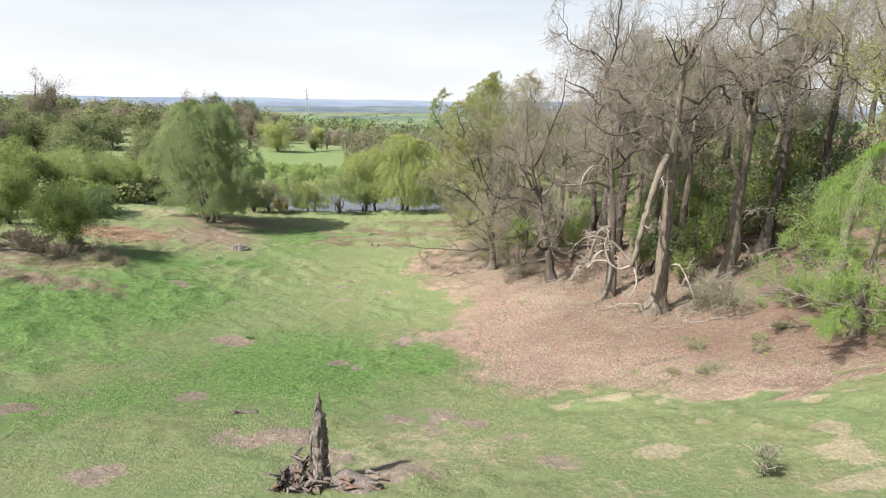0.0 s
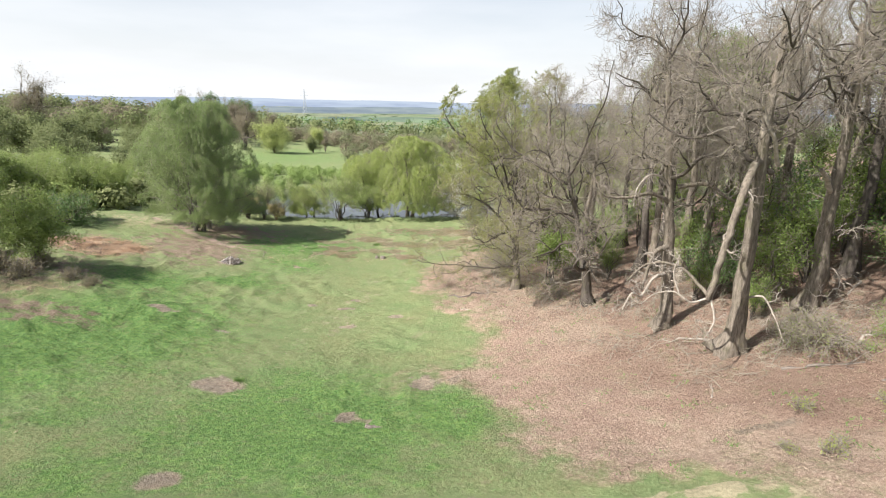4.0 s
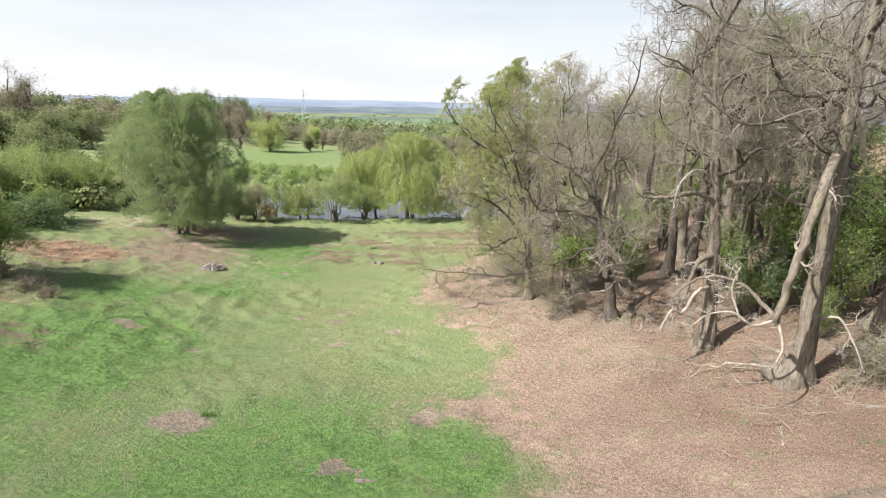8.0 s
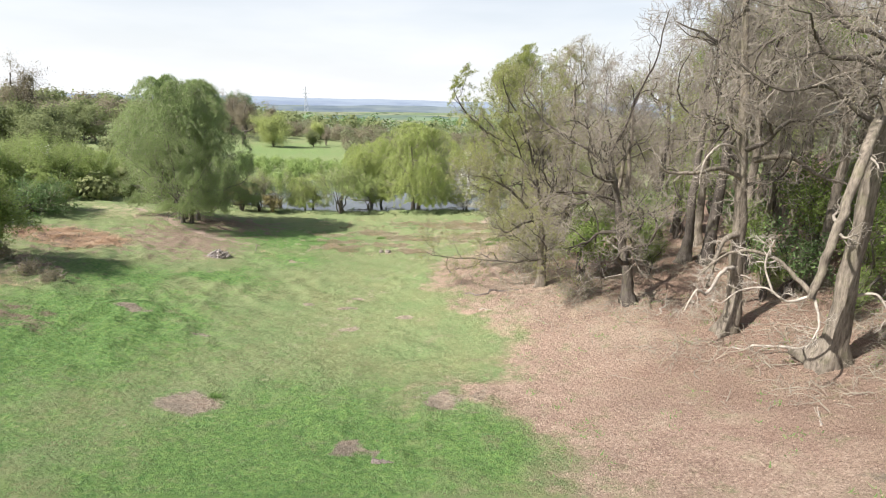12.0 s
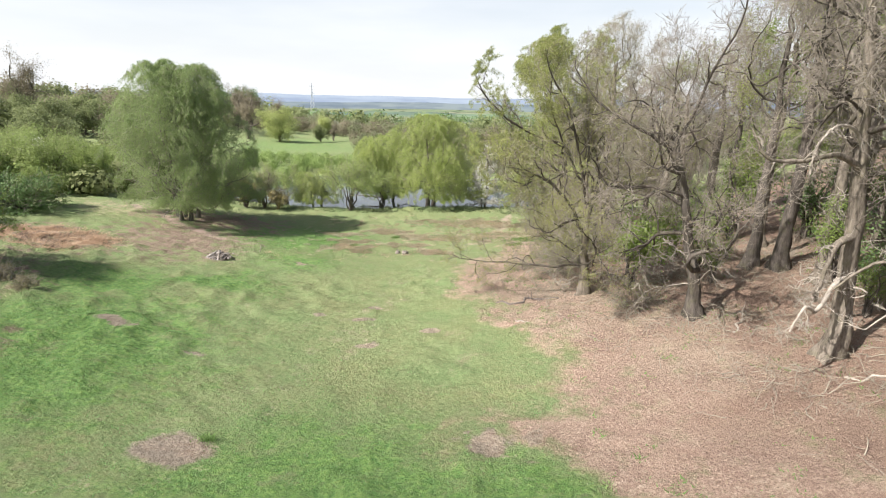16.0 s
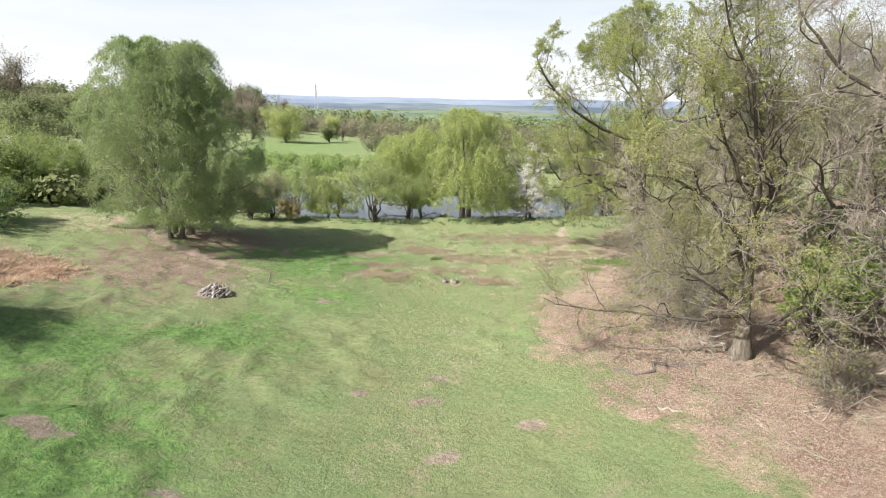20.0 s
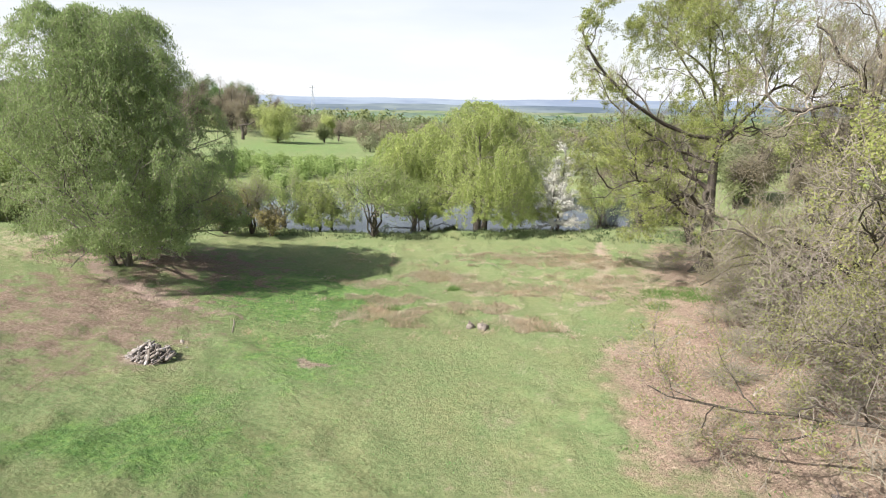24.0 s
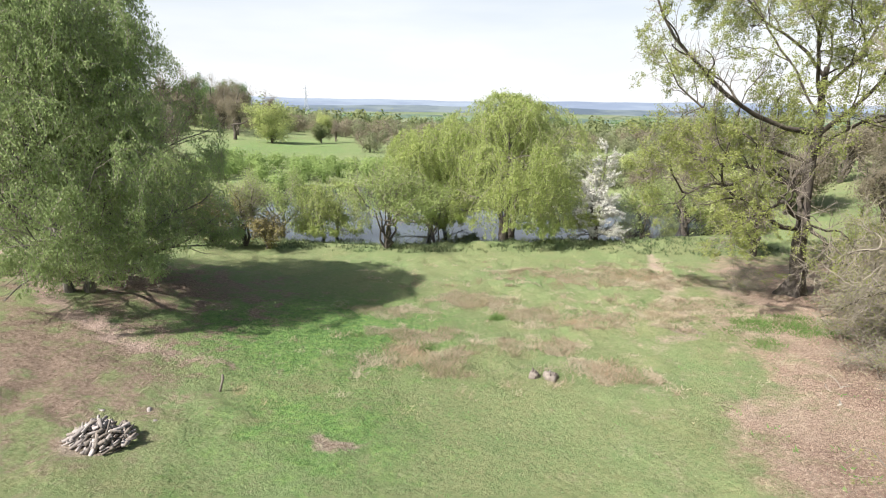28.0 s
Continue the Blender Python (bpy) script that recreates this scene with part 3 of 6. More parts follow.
# ---- trees ----
def stem(rng, h, r, k=12, lean=(0, 0), gnarl=0.11, flare=0.6, tip=0.3):
    """A trunk from the ground up: points and radii."""
    s = np.linspace(0, 1, k)
    p = np.zeros((k, 3))
    wander = np.cumsum(gnarl * rng.randn(k, 2), 0)
    wander -= wander[0]
    p[:, :2] = np.array(lean)[None] * s[:, None] ** 1.2 * h + wander * h / k
    p[:, 2] = s * h - 0.15
    rad = r * (1 - (1 - tip) * s) * (1 + flare * np.exp(-s * h / 0.45))
    return p[None], rad[None]


def dense_stem(P, R, k):
    """The trunk's line with more rings, closer towards the ground."""
    n = P.shape[1]
    s = np.linspace(0, 1, k) ** 1.5 * (n - 1)
    base = np.arange(n)
    Q = np.stack([np.interp(s, base, P[0, :, c]) for c in range(3)], -1)
    return Q[None], np.interp(s, base, R[0])[None]


def limbs_of(tree, rng, L1, R1, L2, R2, mat, n2, split=False):
    """Each limb with the branches that leave it is one part; on the nearest trees each branch is a piece of its limb."""
    for i in range(len(L1)):
        if split:
            limb = mesh_object("limb", *tubes(L1[i:i + 1], R1[i:i + 1], 8, 0.06, rng), mat, tree, smooth=True)
            for j in range(i * n2, (i + 1) * n2):
                mesh_object("branch", *tubes(L2[j:j + 1], R2[j:j + 1], 5), mat, limb, smooth=True)
            continue
        mesh_object("limb", *tubes(L1[i:i + 1], R1[i:i + 1], 7, 0.06, rng), mat, tree, smooth=True)


def dome(Q, centre, rx, rz, seed):
    """Draws what grows past the crown's rounded, billowing outline back towards it."""
    d = (Q - centre) / np.array([rx, rx, rz])
    r = np.linalg.norm(d, axis=-1, keepdims=True)
    u = d / np.maximum(r, 1e-6)
    lump = 0.78 + 0.3 * patches(u[..., :1] + 0.7 * u[..., 1:2] + seed, u[..., 2:] - 0.5 * u[..., 1:2], 0.42, 3) + 0.12 * patches(u[..., 1:2] + seed, u[..., 2:], 0.17, 6)
    low = soft(-d[..., 2:], 0.0, 0.5)          # the lower limbs are free
    lump = lump + 0.6 * low
    return np.where(r > lump, centre + (Q - centre) * (lump + 0.2 * (r - lump)) / np.maximum(r, 1e-6), Q)


def smooth_line(pts, k):
    """k points along a rounded line through the points given."""
    p = np.array(pts, float)
    s = np.linspace(0, len(p) - 1, k)
    i = np.clip(s.astype(int), 0, len(p) - 2)
    f = (s - i)[:, None]
    e = np.concatenate([2 * p[:1] - p[1:2], p, 2 * p[-1:] - p[-2:-1]])
    p0, p1, p2, p3 = e[i], e[i + 1], e[i + 2], e[i + 3]
    return 0.5 * (2 * p1 + (p2 - p0) * f + (2 * p0 - 5 * p1 + 4 * p2 - p3) * f ** 2 + (3 * p1 - p0 - 3 * p2 + p3) * f ** 3)


def odd_limb(tree, rng, pts, r0, r1, mat, name="limb", label="", twigs=5, twig_mat=None, reach=1.2):
    """One limb of a tree along its own line, with crooked side twigs."""
    P = smooth_line(pts, 5 * len(pts))[None]
    P[:, 1:-1] += 0.12 * r0 * rng.randn(1, P.shape[1] - 2, 3)
    R = np.linspace(r0, r1, P.shape[1])[None] ** 1.0
    limb = mesh_object(name, *tubes(P, R, 10, 0.04, rng), mat, tree, label, smooth=True)
    if twigs:
        A, AR = sprout(rng, P, R, twigs, 0.3, 1.0, 55, reach, 8, 0.5, 0.38, 0.02, 0.3, 0.3)
        B, BR = sprout(rng, A, AR, 5, 0.3, 1.0, 45, reach * 0.5, 5, 0.6, 0.35, 0.02, 0.3, 0.3)
        C, CR = sprout(rng, B, BR, 4, 0.2, 1.0, 45, reach * 0.3, 4, 0.6, 0.3, 0.0, 0.3, 0.3)
        mesh_object("twig_mass", *join(tubes(A, np.maximum(AR, 0.012), 5), tubes(B, np.maximum(BR, 0.007), 3), tubes(C, np.maximum(CR, 0.005), 3)), twig_mat or mat, limb)["kind"] = "stuff"
    return limb


def oak(name, x, y, h, r, seed, label, group="", base=0.25, reach=5.0, lean=(0, 0), n=(14, 6, 6, 5), leaves=0, leaf_mat=None, leaf_size=0.16,
        bark_mat=None, twig_mat=None, low_angle=88, top_angle=32, lift=0.05, gnarl=0.34, dead=0, trunk=0.64, twig_len=0.7, jitter=0.12, split=False, buds=0, extra=(), gather=0.0,
        flare=0.6, crown=None, fresh=0, shoots=0, odd=()):
    rng = np.random.RandomState(seed)
    tree = thing(name, x, y, label, "tree", group)
    bark_mat, twig_mat = bark_mat or BARK_OAK, twig_mat or TWIG
    P, R = stem(rng, h * trunk, r, 12, lean, flare=flare)
    L1, R1 = sprout(rng, P, R, n[0], base / trunk, 1.0, (low_angle, top_angle), reach, 15, 0.5, gnarl, lift, 0.1, 0.2)
    R1 = R1 * (0.55 + 0.7 * rng.rand(len(R1), 1))
    for t, dx, dy, length, rise, *more in extra:      # single limbs that reach far out to one side
        angle, ratio = more or (82, 0.3)
        E, ER = sprout(rng, P, R, 1, t, t + 0.01, angle, length, 15, ratio, 0.16, rise, 0, 0.22, np.full((1, 1), math.atan2(-dx, dy)))
        L1, R1 = np.concatenate([L1, E]), np.concatenate([R1, ER])
    L2, R2 = sprout(rng, L1, R1, n[1], 0.28, 1.0, 48, reach * 0.42, 9, 0.64, 0.32, lift + 0.02, 0.45, 0.3)
    L3, R3 = sprout(rng, L2, R2, n[2], 0.25, 1.0, 46, reach * 0.2, 5, 0.58, 0.3, lift + 0.02, 0.3, 0.35)
    L4, R4 = sprout(rng, L3, R3, n[3], 0.15, 1.0, 44, twig_len, 4, 0.62, 0.3, lift + 0.02, 0.3, 0.4)
    grow = h / np.percentile(L4[..., 2], 99.7)         # the tips reach the tree's height
    for Q in (P, L1, L2, L3, L4):
        Q[..., 2] *= grow
    D, DR = dense_stem(P, R, 26)
    # roots run out as ribs at the foot
    a = np.arange(16)[None] * 2 * np.pi / 16
    foot = np.exp(-np.maximum(D[0, :, 2:3], 0) / 0.55)
    rib = 1 + foot * (0.28 * np.sin(4 * a + seed) + 0.2 * np.sin(7 * a + 2 * seed)) + 0.05 * np.sin(5 * a + 3 * D[0, :, 2:3] + seed)
    mesh_object("trunk", *tubes(D, DR, 16, 0.06, rng, rib[None]), bark_mat, tree, smooth=True)
    cz, rx, rz = crown or (0.6, reach * 1.1, 0.4 * h)
    centre = np.array([lean[0] * h * trunk * 0.8, lean[1] * h * trunk * 0.8, cz * h])
    L1, L2, L3, L4 = (dome(Q, centre, rx, rz, seed * 0.37) for Q in (L1, L2, L3, L4))
    limbs_of(tree, rng, L1, R1, L2, R2, BARK_LIMB, n[1], split)
    fine = [tubes(L3, np.maximum(R3, 0.009), 3), tubes(L4, np.maximum(R4, 0.0055), 3)]
    mesh_object("twig_mass", *join(*fine, *([] if split else [tubes(L2, R2, 5)])), twig_mat, tree)
    if shoots:       # a sleeve of fine shoots up the trunk
        A, AR = sprout(rng, P, R, shoots, 0.3, 0.95, 70, 1.3, 6, 0.09, 0.25, 0.05, 0.2, 0.3)
        B, BR = sprout(rng, A, np.full_like(AR, 0.016), 6, 0.15, 1.0, 45, 0.6, 4, 0.5, 0.25, 0.03, 0.3, 0.4)
        mesh_object("shoot_sleeve", *join(tubes(A, np.clip(AR, 0.01, 0.018), 3), tubes(B, np.maximum(BR, 0.006), 3)), twig_mat, tree, "thicket of fine shoots up the trunk")["kind"] = "stuff"
    for i in range(dead):
        t = 0.14 + 0.3 * rng.rand()
        B, BR = sprout(rng, P, R, 1, t, t + 0.02, 95, reach * 0.6, 16, 0.13, 0.5, -0.08, 0, 0.25)
        B2, BR2 = sprout(rng, B, BR, 6, 0.3, 1, 60, reach * 0.2, 7, 0.6, 0.5, 0.0, 0.3, 0.3)
        B3, BR3 = sprout(rng, B2, BR2, 3, 0.3, 1, 50, reach * 0.08, 4, 0.6, 0.4, 0.0, 0.3, 0.4)
        mesh_object("dead_limb", *join(tubes(B, BR, 6), tubes(B2, np.maximum(BR2, 0.014), 4), tubes(B3, np.maximum(BR3, 0.009), 3)), DEADWOOD, tree, "bleached bare dead limb", smooth=True)
    for spec in odd:
        odd_limb(tree, rng, *spec)
    if buds:
        mesh_object("bud_haze", *spread_leaves(rng, L4, buds, 0.06, 0.04, 0.2), LEAF_BROWN, tree, "brown swelling buds")["kind"] = "stuff"
    if leaves:
        tip = L4[:, -1]       # leaves open in sprays, with bare twigs between them
        open_ = patches(tip[:, 0] + 0.6 * tip[:, 2], tip[:, 1] - 0.8 * tip[:, 2], 1.3, seed % 9) > gather
        mesh_object("crown", *spread_leaves(rng, L4[open_], leaves, leaf_size, jitter, 0.3), leaf_mat, tree, "sparse young leaves")
        if fresh:     # the top of the crown is further on
            top = open_ & (tip[:, 2] - 0.7 * tip[:, 0] > 0.82 * h)
            mesh_object("crown", *spread_leaves(rng, L4[top], fresh, leaf_size * 1.3, jitter, 0.3), LEAF_OAK, tree, "fresh yellow-green leaves at the top")
    return tree


def weeping(name, x, y, h, r, seed, label, stems=1, reach=4.0, leaves=20000, leaf_mat=None, leaf_size=0.16, strand=3.0, n=(9, 6, 7), spread=0.6,
            bark_mat=None, base=0.3, group="", droop=0.3, rise=0.08, slim=0.4, angle=(70, 20), jitter=0.1, shrink=0.35, hem=0.6, gap=0.2, thin_top=0.0, egg=(0.85, 0.95, 1.0, 0.92, 0.72, 0.5, 0.2)):
    """A tree whose outer twigs hang: several stems, arching limbs and curtains of leaves."""
    rng = np.random.RandomState(seed)
    tree = thing(name, x, y, label, "tree", group)
    bark_mat = bark_mat or BARK_BIRCH
    Ps, Rs = [], []
    for i in range(stems):
        a = i * 6.28 / stems + rng.rand()
        lean = (0.16 * np.cos(a), 0.16 * np.sin(a)) if stems > 1 else (0, 0)
        P, R = stem(rng, h * (0.82 - 0.2 * rng.rand() * (i > 0)), r * (1 - 0.3 * rng.rand()), 12, lean, 0.05, 0.6, 0.12)
        P[..., :2] += spread * np.array([np.cos(a), np.sin(a)]) * (stems > 1)
        mesh_object("trunk", *tubes(*dense_stem(P, R, 20), 10, 0.05, rng), bark_mat, tree, smooth=True)
        Ps.append(P)
        Rs.append(R)
    P, R = np.concatenate(Ps), np.concatenate(Rs)
    L1, R1 = sprout(rng, P, R, n[0], base, 1.0, angle, reach, 8, 0.45, 0.13, rise, shrink, 0.3)
    L2, R2 = sprout(rng, L1, R1, n[1], 0.25, 1.0, 45, reach * 0.5, 6, 0.6, 0.18, -0.04, 0.3, 0.3)
    S, SR = sprout(rng, L2, R2, n[2], 0.35, 1.0, 50, strand, 6, 0.5, 0.1, -droop, 0.2, 0.4)
    for Q in (L1, L2, S):  # a rounded, billowing outline
        az = np.arctan2(Q[..., 1], Q[..., 0])
        wide = np.interp(Q[..., 2] / h, (0.0, 0.12, 0.4, 0.62, 0.8, 0.92, 1.02), np.array(egg)) * (reach + 1.0)
        wide = wide * (0.8 + 0.22 * patches(2.2 * np.cos(az) + seed, 2.2 * np.sin(az) + 0.45 * Q[..., 2], 1.0, 3) + 0.14 * patches(4 * np.cos(az), 4 * np.sin(az) + 0.9 * Q[..., 2] + seed, 1.0, 5))
        far_ = np.hypot(Q[..., 0], Q[..., 1])
        keep = np.where(far_ > wide, (wide + 0.2 * (far_ - wide)) / np.maximum(far_, 1e-6), 1.0)
        Q[..., :2] *= keep[..., None]
        Q[..., 2] = np.where(far_ > 0.8, np.maximum(Q[..., 2], 0.6 * hem + 0.35), Q[..., 2])
        roof = h * (0.82 + 0.2 * patches(Q[..., 0] + seed, Q[..., 1], 1.3, 6))
        Q[..., 2] = np.where(Q[..., 2] > roof, roof + 0.15 * (Q[..., 2] - roof), Q[..., 2])
    S[..., 2] = np.maximum(S[..., 2], hem * (0.6 + 0.9 * patches(S[:, -1:, 0], S[:, -1:, 1], 1.3, 8)) + 0.7 * rng.rand(len(S), 1))
    tip = S[:, 2]          # the curtains hang in clumps with gaps between
    full = patches(tip[:, 0] + 0.5 * tip[:, 2], tip[:, 1] - 0.7 * tip[:, 2], 1.2, seed % 9) > gap + thin_top * soft(tip[:, 2], 0.5 * h, 0.95 * h)
    S, SR = S[full], SR[full]
    limbs_of(tree, rng, L1, R1, L2, R2, bark_mat, n[1])
    mesh_object("twig_mass", *join(tubes(L2, R2, 4), tubes(S, np.clip(SR, 0.006, 0.014), 3)), TWIG, tree)
    mesh_object("crown", *spread_leaves(rng, S, leaves, leaf_size, jitter, 0.05, slim, 2.2), leaf_mat, tree, "hanging curtains of small leaves")
    return tree


def bush(name, x, y, h, w, seed, label, leaf_mat, leaves=6000, size=0.16, stems=7, group="", twigs=True, category="bush", bark_mat=None, n=(5, 5), lift=0.05, tip_jit=0.16, angle=40, r=0.09, low=0.3, face=1.5):
    """A shrub or a small many-stemmed tree: stems fanning from the ground, twigs and leaves."""
    rng = np.random.RandomState(seed)
    tree = thing(name, x, y, label, category, group)
    a = rng.rand(stems) * 6.28
    s = np.linspace(0, 1, 8)
    out = 0.5 * w * (0.3 + 0.6 * rng.rand(stems))
    top = h * (0.6 + 0.3 * rng.rand(stems))
    P = np.zeros((stems, 8, 3))
    P[:, :, 0] = (np.cos(a) * out)[:, None] * s[None] ** 1.4
    P[:, :, 1] = (np.sin(a) * out)[:, None] * s[None] ** 1.4
    P[:, :, 2] = top[:, None] * s[None] ** 0.85 - 0.1
    P[:, 1:] += 0.03 * h * rng.randn(stems, 7, 3)
    R = r * (0.6 + 0.6 * rng.rand(stems))[:, None] * (1 - 0.75 * s)[None]
    mat = bark_mat or BARK_DARK
    for i in range(stems):
        mesh_object("stem", *tubes(P[i:i + 1], R[i:i + 1], 6), mat, tree, smooth=True)
    L1, R1 = sprout(rng, P, R, n[0], low, 1.0, angle, 0.38 * w, 6, 0.6, 0.18, lift, 0.3, 0.3)
    L2, R2 = sprout(rng, L1, R1, n[1], 0.2, 1.0, 45, 0.22 * w, 5, 0.6, 0.2, lift, 0.3, 0.4)
    L2[..., 2] = np.maximum(L2[..., 2], 0.15)
    mesh_object("twig_mass", *join(tubes(L1, np.maximum(R1, 0.012), 4), tubes(L2, np.maximum(R2, 0.007), 3)), TWIG, tree)
    if leaves:
        mesh_object("crown", *spread_leaves(rng, L2, leaves, size, tip_jit * h / 4, 0.1, 0.6, facing=face), leaf_mat, tree, "dense crown of small leaves")
    return tree


def layered(name, x, y, h, w, seed, label, group):
    """A young cherry: a few upright stems with tiers of level branches, blossom lying along them."""
    rng = np.random.RandomState(seed)
    tree = thing(name, x, y, label, "tree", group)
    Ps, Rs = [], []
    for i in range(5):
        a = i * 1.26
        P, R = stem(rng, h * (1.0 - 0.14 * i), 0.09, 12, (0.07 * math.cos(a), 0.07 * math.sin(a)), 0.05, 0.4, 0.15)
        P[..., :2] += 0.35 * np.array([math.cos(a), math.sin(a)]) * (i > 0)
        mesh_object("trunk", *tubes(P, R, 7), BARK_DARK, tree, smooth=True)
        Ps.append(P)
        Rs.append(R)
    L1, R1 = sprout(rng, np.concatenate(Ps), np.concatenate(Rs), 19, 0.14, 1.0, (84, 62), w, 8, 0.4, 0.07, 0.0, 0.82, 0.3)
    L2, R2 = sprout(rng, L1, R1, 5, 0.3, 1.0, 40, 0.3 * w, 5, 0.6, 0.12, 0.03, 0.4, 0.4)
    mesh_object("twig_mass", *join(tubes(L1, R1, 5), tubes(L2, np.maximum(R2, 0.008), 3)), BARK_DARK, tree)
    mesh_object("blossom", *join(spread_leaves(rng, L1, 20000, 0.07, 0.04, 0.2, 0.8), spread_leaves(rng, L2, 26000, 0.065, 0.05, 0.1, 0.8)), BLOSSOM, tree, "white blossom along the branches")
    return tree


def again(ob, x, y, scale=1.0, turn=0.0, tall=1.0):
    return copy_thing(ob, Matrix.Translation((x, y, ground_z(x, y))) @ Matrix.Rotation(turn, 4, "Z") @ Matrix.Diagonal((scale, scale, scale * tall, 1)))


WOOD = "oaks at the edge of the wood"
# the oaks along the meadow, from the near end of the wood to the pond
HANG = [(0.0, -0.5, 8.4), (-0.8, -1.05, 8.3), (-1.35, -1.5, 7.1), (-1.75, -1.65, 5.4), (-2.1, -1.6, 3.0)]     # a huge limb torn down and hanging
oak("oak_tree", 11.25, 27.4, 17.6, 0.36, 11, "massive old oak with flared pale base and a torn hanging limb", WOOD, 0.42, 5.6, (-0.035, -0.05), (12, 7, 7, 6), dead=0, split=True, buds=3000, low_angle=80, flare=1.3, crown=(0.66, 6.0, 6.4),
    odd=[(HANG, 0.17, 0.12, BARK_OAK, "hanging_limb", "huge torn limb hanging beside the trunk", 3, TWIG),
         ([(-2.0, -1.6, 3.05), (-2.4, -1.2, 3.5), (-3.0, -0.9, 4.05), (-3.8, -0.7, 4.25), (-4.4, -0.4, 4.0), (-4.9, 0.0, 3.2)], 0.085, 0.025, BARK_OAK, "broken_limb", "grey crooked broken limb", 6, DEADWOOD, 0.8),
         ([(-2.0, -1.6, 3.1), (-2.7, -1.4, 2.8), (-3.3, -1.2, 3.15), (-4.0, -1.0, 3.0), (-4.5, -0.9, 2.5)], 0.05, 0.016, DEADWOOD, "dead_limb", "bleached bare dead limb", 5, DEADWOOD, 0.6),
         ([(-3.1, -1.25, 3.0), (-3.35, -1.0, 3.9), (-3.2, -1.0, 4.7)], 0.04, 0.018, DEADWOOD, "dead_limb", "bleached bare dead limb", 3, DEADWOOD, 0.5),
         ([(-2.0, -1.6, 3.0), (-1.9, -1.9, 2.2), (-2.3, -2.1, 1.5)], 0.05, 0.02, DEADWOOD, "dead_limb", "bleached bare dead limb", 4, DEADWOOD, 0.7),
         ([(0.2, -0.85, 8.3), (-0.3, -1.3, 9.2), (-0.8, -1.5, 9.9), (-1.3, -1.6, 11.0)], 0.09, 0.04, DEADWOOD, "dead_limb", "bleached bare dead limb", 3, DEADWOOD, 0.7),
         ([(0.1, -0.3, 2.6), (0.5, -0.9, 2.9), (0.9, -1.2, 2.2), (1.3, -1.5, 1.2)], 0.055, 0.022, DEADWOOD, "dead_limb", "bleached bare dead limb", 4, DEADWOOD, 0.8),
         ([(0.1, -0.8, 8.0), (-1.0, -0.6, 8.6), (-2.0, -0.3, 9.4), (-3.3, 0.0, 9.3), (-4.6, 0.4, 10.2)], 0.11, 0.03, BARK_LIMB, "limb", "", 7, TWIG, 1.5)])
oak("oak_tree", 9.8, 31.55, 17.6, 0.33, 5, "tall straight bare oak with dead lower limbs", WOOD, 0.3, 4.6, (-0.07, 0.0), (15, 7, 7, 6), dead=3, low_angle=95, split=True, buds=3000, crown=(0.64, 5.0, 6.4), shoots=46, flare=0.5,
    odd=[([(-0.2, 0.0, 6.9), (-0.8, -0.2, 7.8), (-1.5, -0.3, 8.0), (-2.1, -0.4, 7.3), (-2.2, -0.5, 6.5)], 0.07, 0.025, DEADWOOD, "dead_limb", "bleached arching dead limb", 4, DEADWOOD, 0.7),
         ([(-0.2, 0.0, 6.6), (-1.3, -0.3, 7.1), (-2.4, -0.4, 6.9), (-3.6, -0.5, 7.0), (-4.2, -0.4, 7.9)], 0.11, 0.03, BARK_OAK, "limb", "", 6, TWIG, 1.1),
         ([(-0.2, -0.1, 4.4), (-0.9, -0.5, 4.2), (-1.3, -0.7, 3.2), (-1.5, -0.9, 2.4)], 0.14, 0.05, BARK_OAK, "broken_limb", "grey crooked broken limb", 5, DEADWOOD, 0.9),
         ([(-0.2, -0.2, 3.0), (-1.0, -0.9, 3.0), (-1.6, -1.2, 2.2), (-2.2, -1.5, 2.4), (-2.6, -1.6, 1.6)], 0.09, 0.03, DEADWOOD, "dead_limb", "bleached bare dead limb", 6, DEADWOOD, 0.8),
         ([(0.0, -0.1, 7.4), (1.2, -0.4, 7.6), (2.4, -0.6, 6.9), (3.6, -0.7, 6.6)], 0.12, 0.04, BARK_OAK, "limb", "", 6, TWIG, 1.2)])
oak("oak_tree", 7.5, 37.0, 14.6, 0.3, 23, "dark bare oak leaning and forking at the wood's edge", WOOD, 0.2, 5.2, (-0.17, 0.0), (11, 7, 7, 6), bark_mat=BARK_DARK, dead=4, split=True, buds=3000, low_angle=98, crown=(0.66, 5.6, 5.2), trunk=0.6,
    extra=[(0.9, -1, 0.0, 5.5, 0.16, 40, 0.75), (0.95, 1, 0.1, 6.0, 0.14, 45, 0.75), (0.8, -0.6, -1, 4.6, 0.12, 50, 0.6)])
oak("oak_tree", 3.7, 42.2, 13.6, 0.28, 31, "spreading oak with yellow-green young leaves", WOOD, 0.26, 6.0, (-0.02, 0.02), (7, 7, 7, 6), leaves=72000, jitter=0.06, leaf_mat=LEAF_OLIVE, leaf_size=0.06, gather=0.34, low_angle=98, top_angle=26, trunk=0.46, lift=0.06, dead=3, split=True,
    crown=(0.54, 6.4, 6.6), fresh=8000, extra=[(0.5, -1, 0.1, 7.5, 0.07, 46, 0.66), (0.6, 1, -0.2, 7.5, 0.1, 36, 0.72), (0.72, -0.6, -1, 7.0, 0.1, 36, 0.66), (0.8, 0.5, 0.8, 7.0, 0.1, 32, 0.6), (0.9, -0.9, 0.2, 6.5, 0.1, 34, 0.7), (0.25, -1, -0.5, 6.5, -0.02), (0.3, -0.7, 0.8, 6.0, 0.0), (0.22, -0.2, -1, 5.5, -0.02)])
